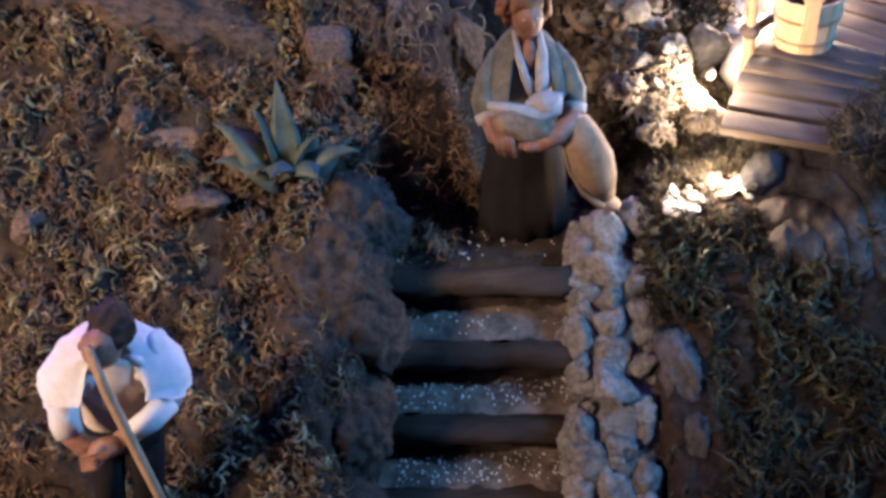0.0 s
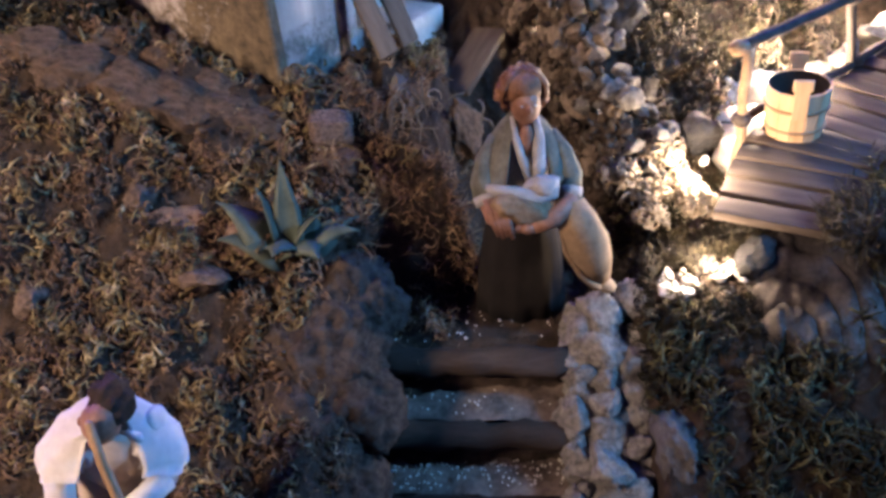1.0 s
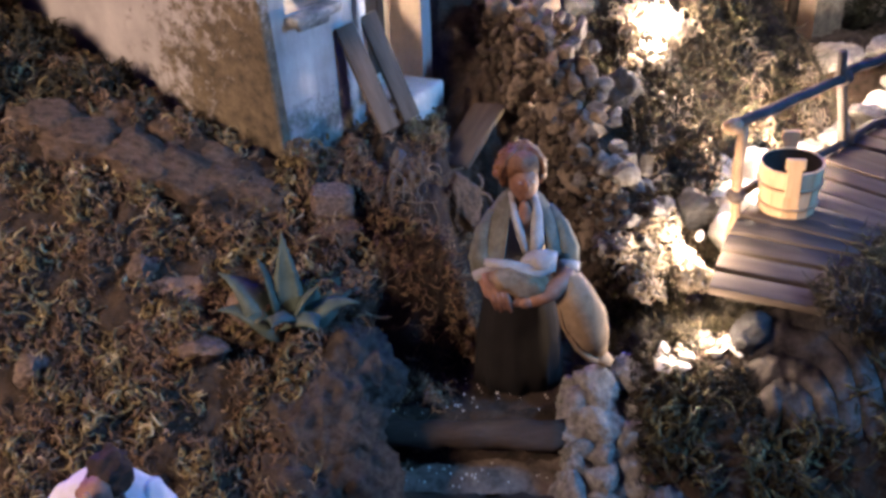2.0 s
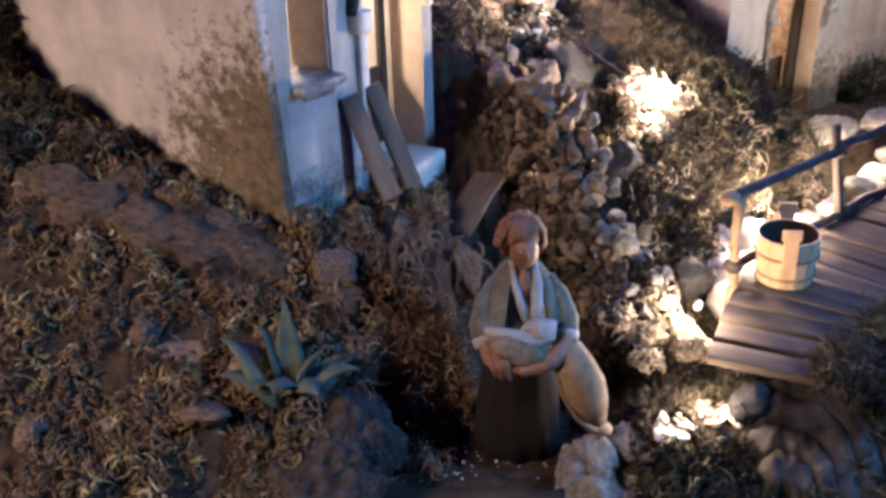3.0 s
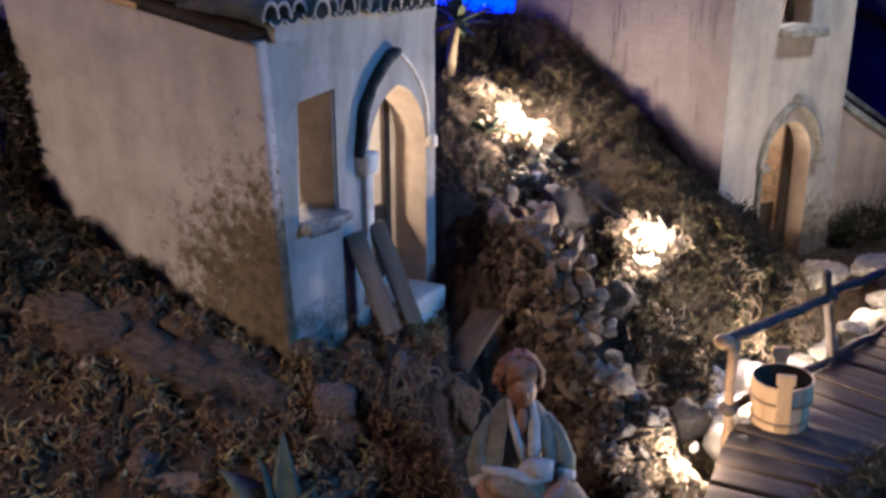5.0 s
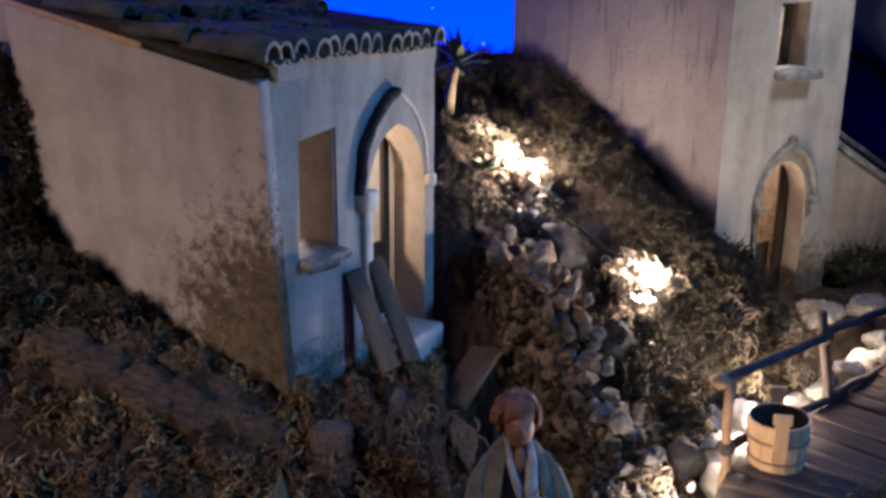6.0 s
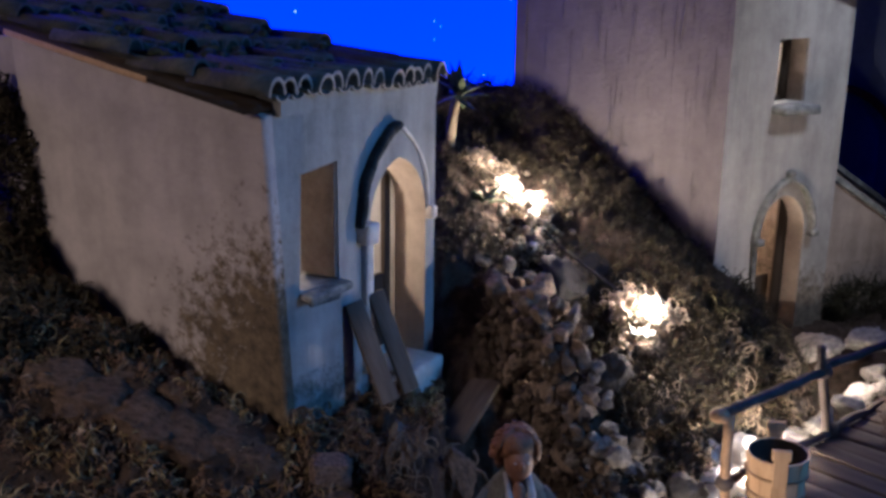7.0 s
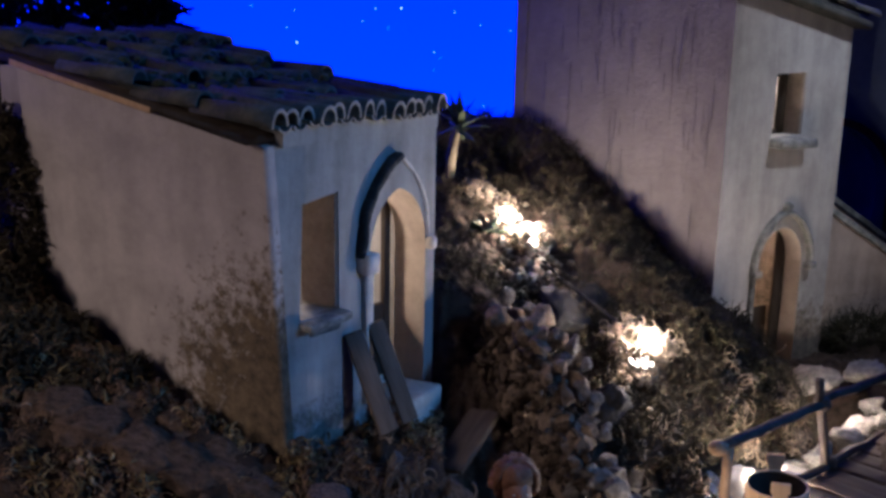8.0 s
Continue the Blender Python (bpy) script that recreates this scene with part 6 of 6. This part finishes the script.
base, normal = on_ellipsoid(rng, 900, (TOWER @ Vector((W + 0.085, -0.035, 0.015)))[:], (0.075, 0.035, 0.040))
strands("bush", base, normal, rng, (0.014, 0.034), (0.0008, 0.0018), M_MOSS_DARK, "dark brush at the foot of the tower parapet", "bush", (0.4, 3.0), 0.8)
# moss clinging to the tufa beside the steps
for place, radii, n in (((-0.105, 0.672, 0.225), (0.042, 0.047, 0.037), 1500), ((-0.132, 0.640, 0.202), (0.048, 0.048, 0.042), 2000), ((-0.122, 0.585, 0.163), (0.050, 0.054, 0.048), 2000), ((-0.130, 0.530, 0.108), (0.050, 0.054, 0.048), 1800)):
    base, normal = on_ellipsoid(rng, n, place, radii)
    up = (normal[:, 2] > -0.1) & (normal[:, 0] < 0.8)
    strands("moss", base[up], normal[up], rng, (0.006, 0.018), (0.0008, 0.0018), M_MOSS, "brown moss clinging to the tufa rock", "moss", (1.5, 5.0), 0.7, 4)
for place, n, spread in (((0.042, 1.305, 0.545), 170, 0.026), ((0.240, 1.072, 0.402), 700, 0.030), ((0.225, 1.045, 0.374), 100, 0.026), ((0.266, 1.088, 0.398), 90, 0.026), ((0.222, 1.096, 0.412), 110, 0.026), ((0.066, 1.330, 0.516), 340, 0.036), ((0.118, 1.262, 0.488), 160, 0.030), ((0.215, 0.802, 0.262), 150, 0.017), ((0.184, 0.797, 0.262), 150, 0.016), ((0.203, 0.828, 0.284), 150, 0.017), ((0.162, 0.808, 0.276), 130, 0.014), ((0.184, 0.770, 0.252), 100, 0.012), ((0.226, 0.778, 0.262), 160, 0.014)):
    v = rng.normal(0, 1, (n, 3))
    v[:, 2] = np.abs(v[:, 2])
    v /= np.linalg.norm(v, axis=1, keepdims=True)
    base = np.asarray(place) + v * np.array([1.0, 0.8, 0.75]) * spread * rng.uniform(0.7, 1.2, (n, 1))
    strands("lichen", base, v, rng, (0.012, 0.026), (0.0013, 0.0026), M_LICHEN, "lichen tuft round a hidden lamp, coloured pale as if lit", "lichen", (2.2, 6.0), 0.8)
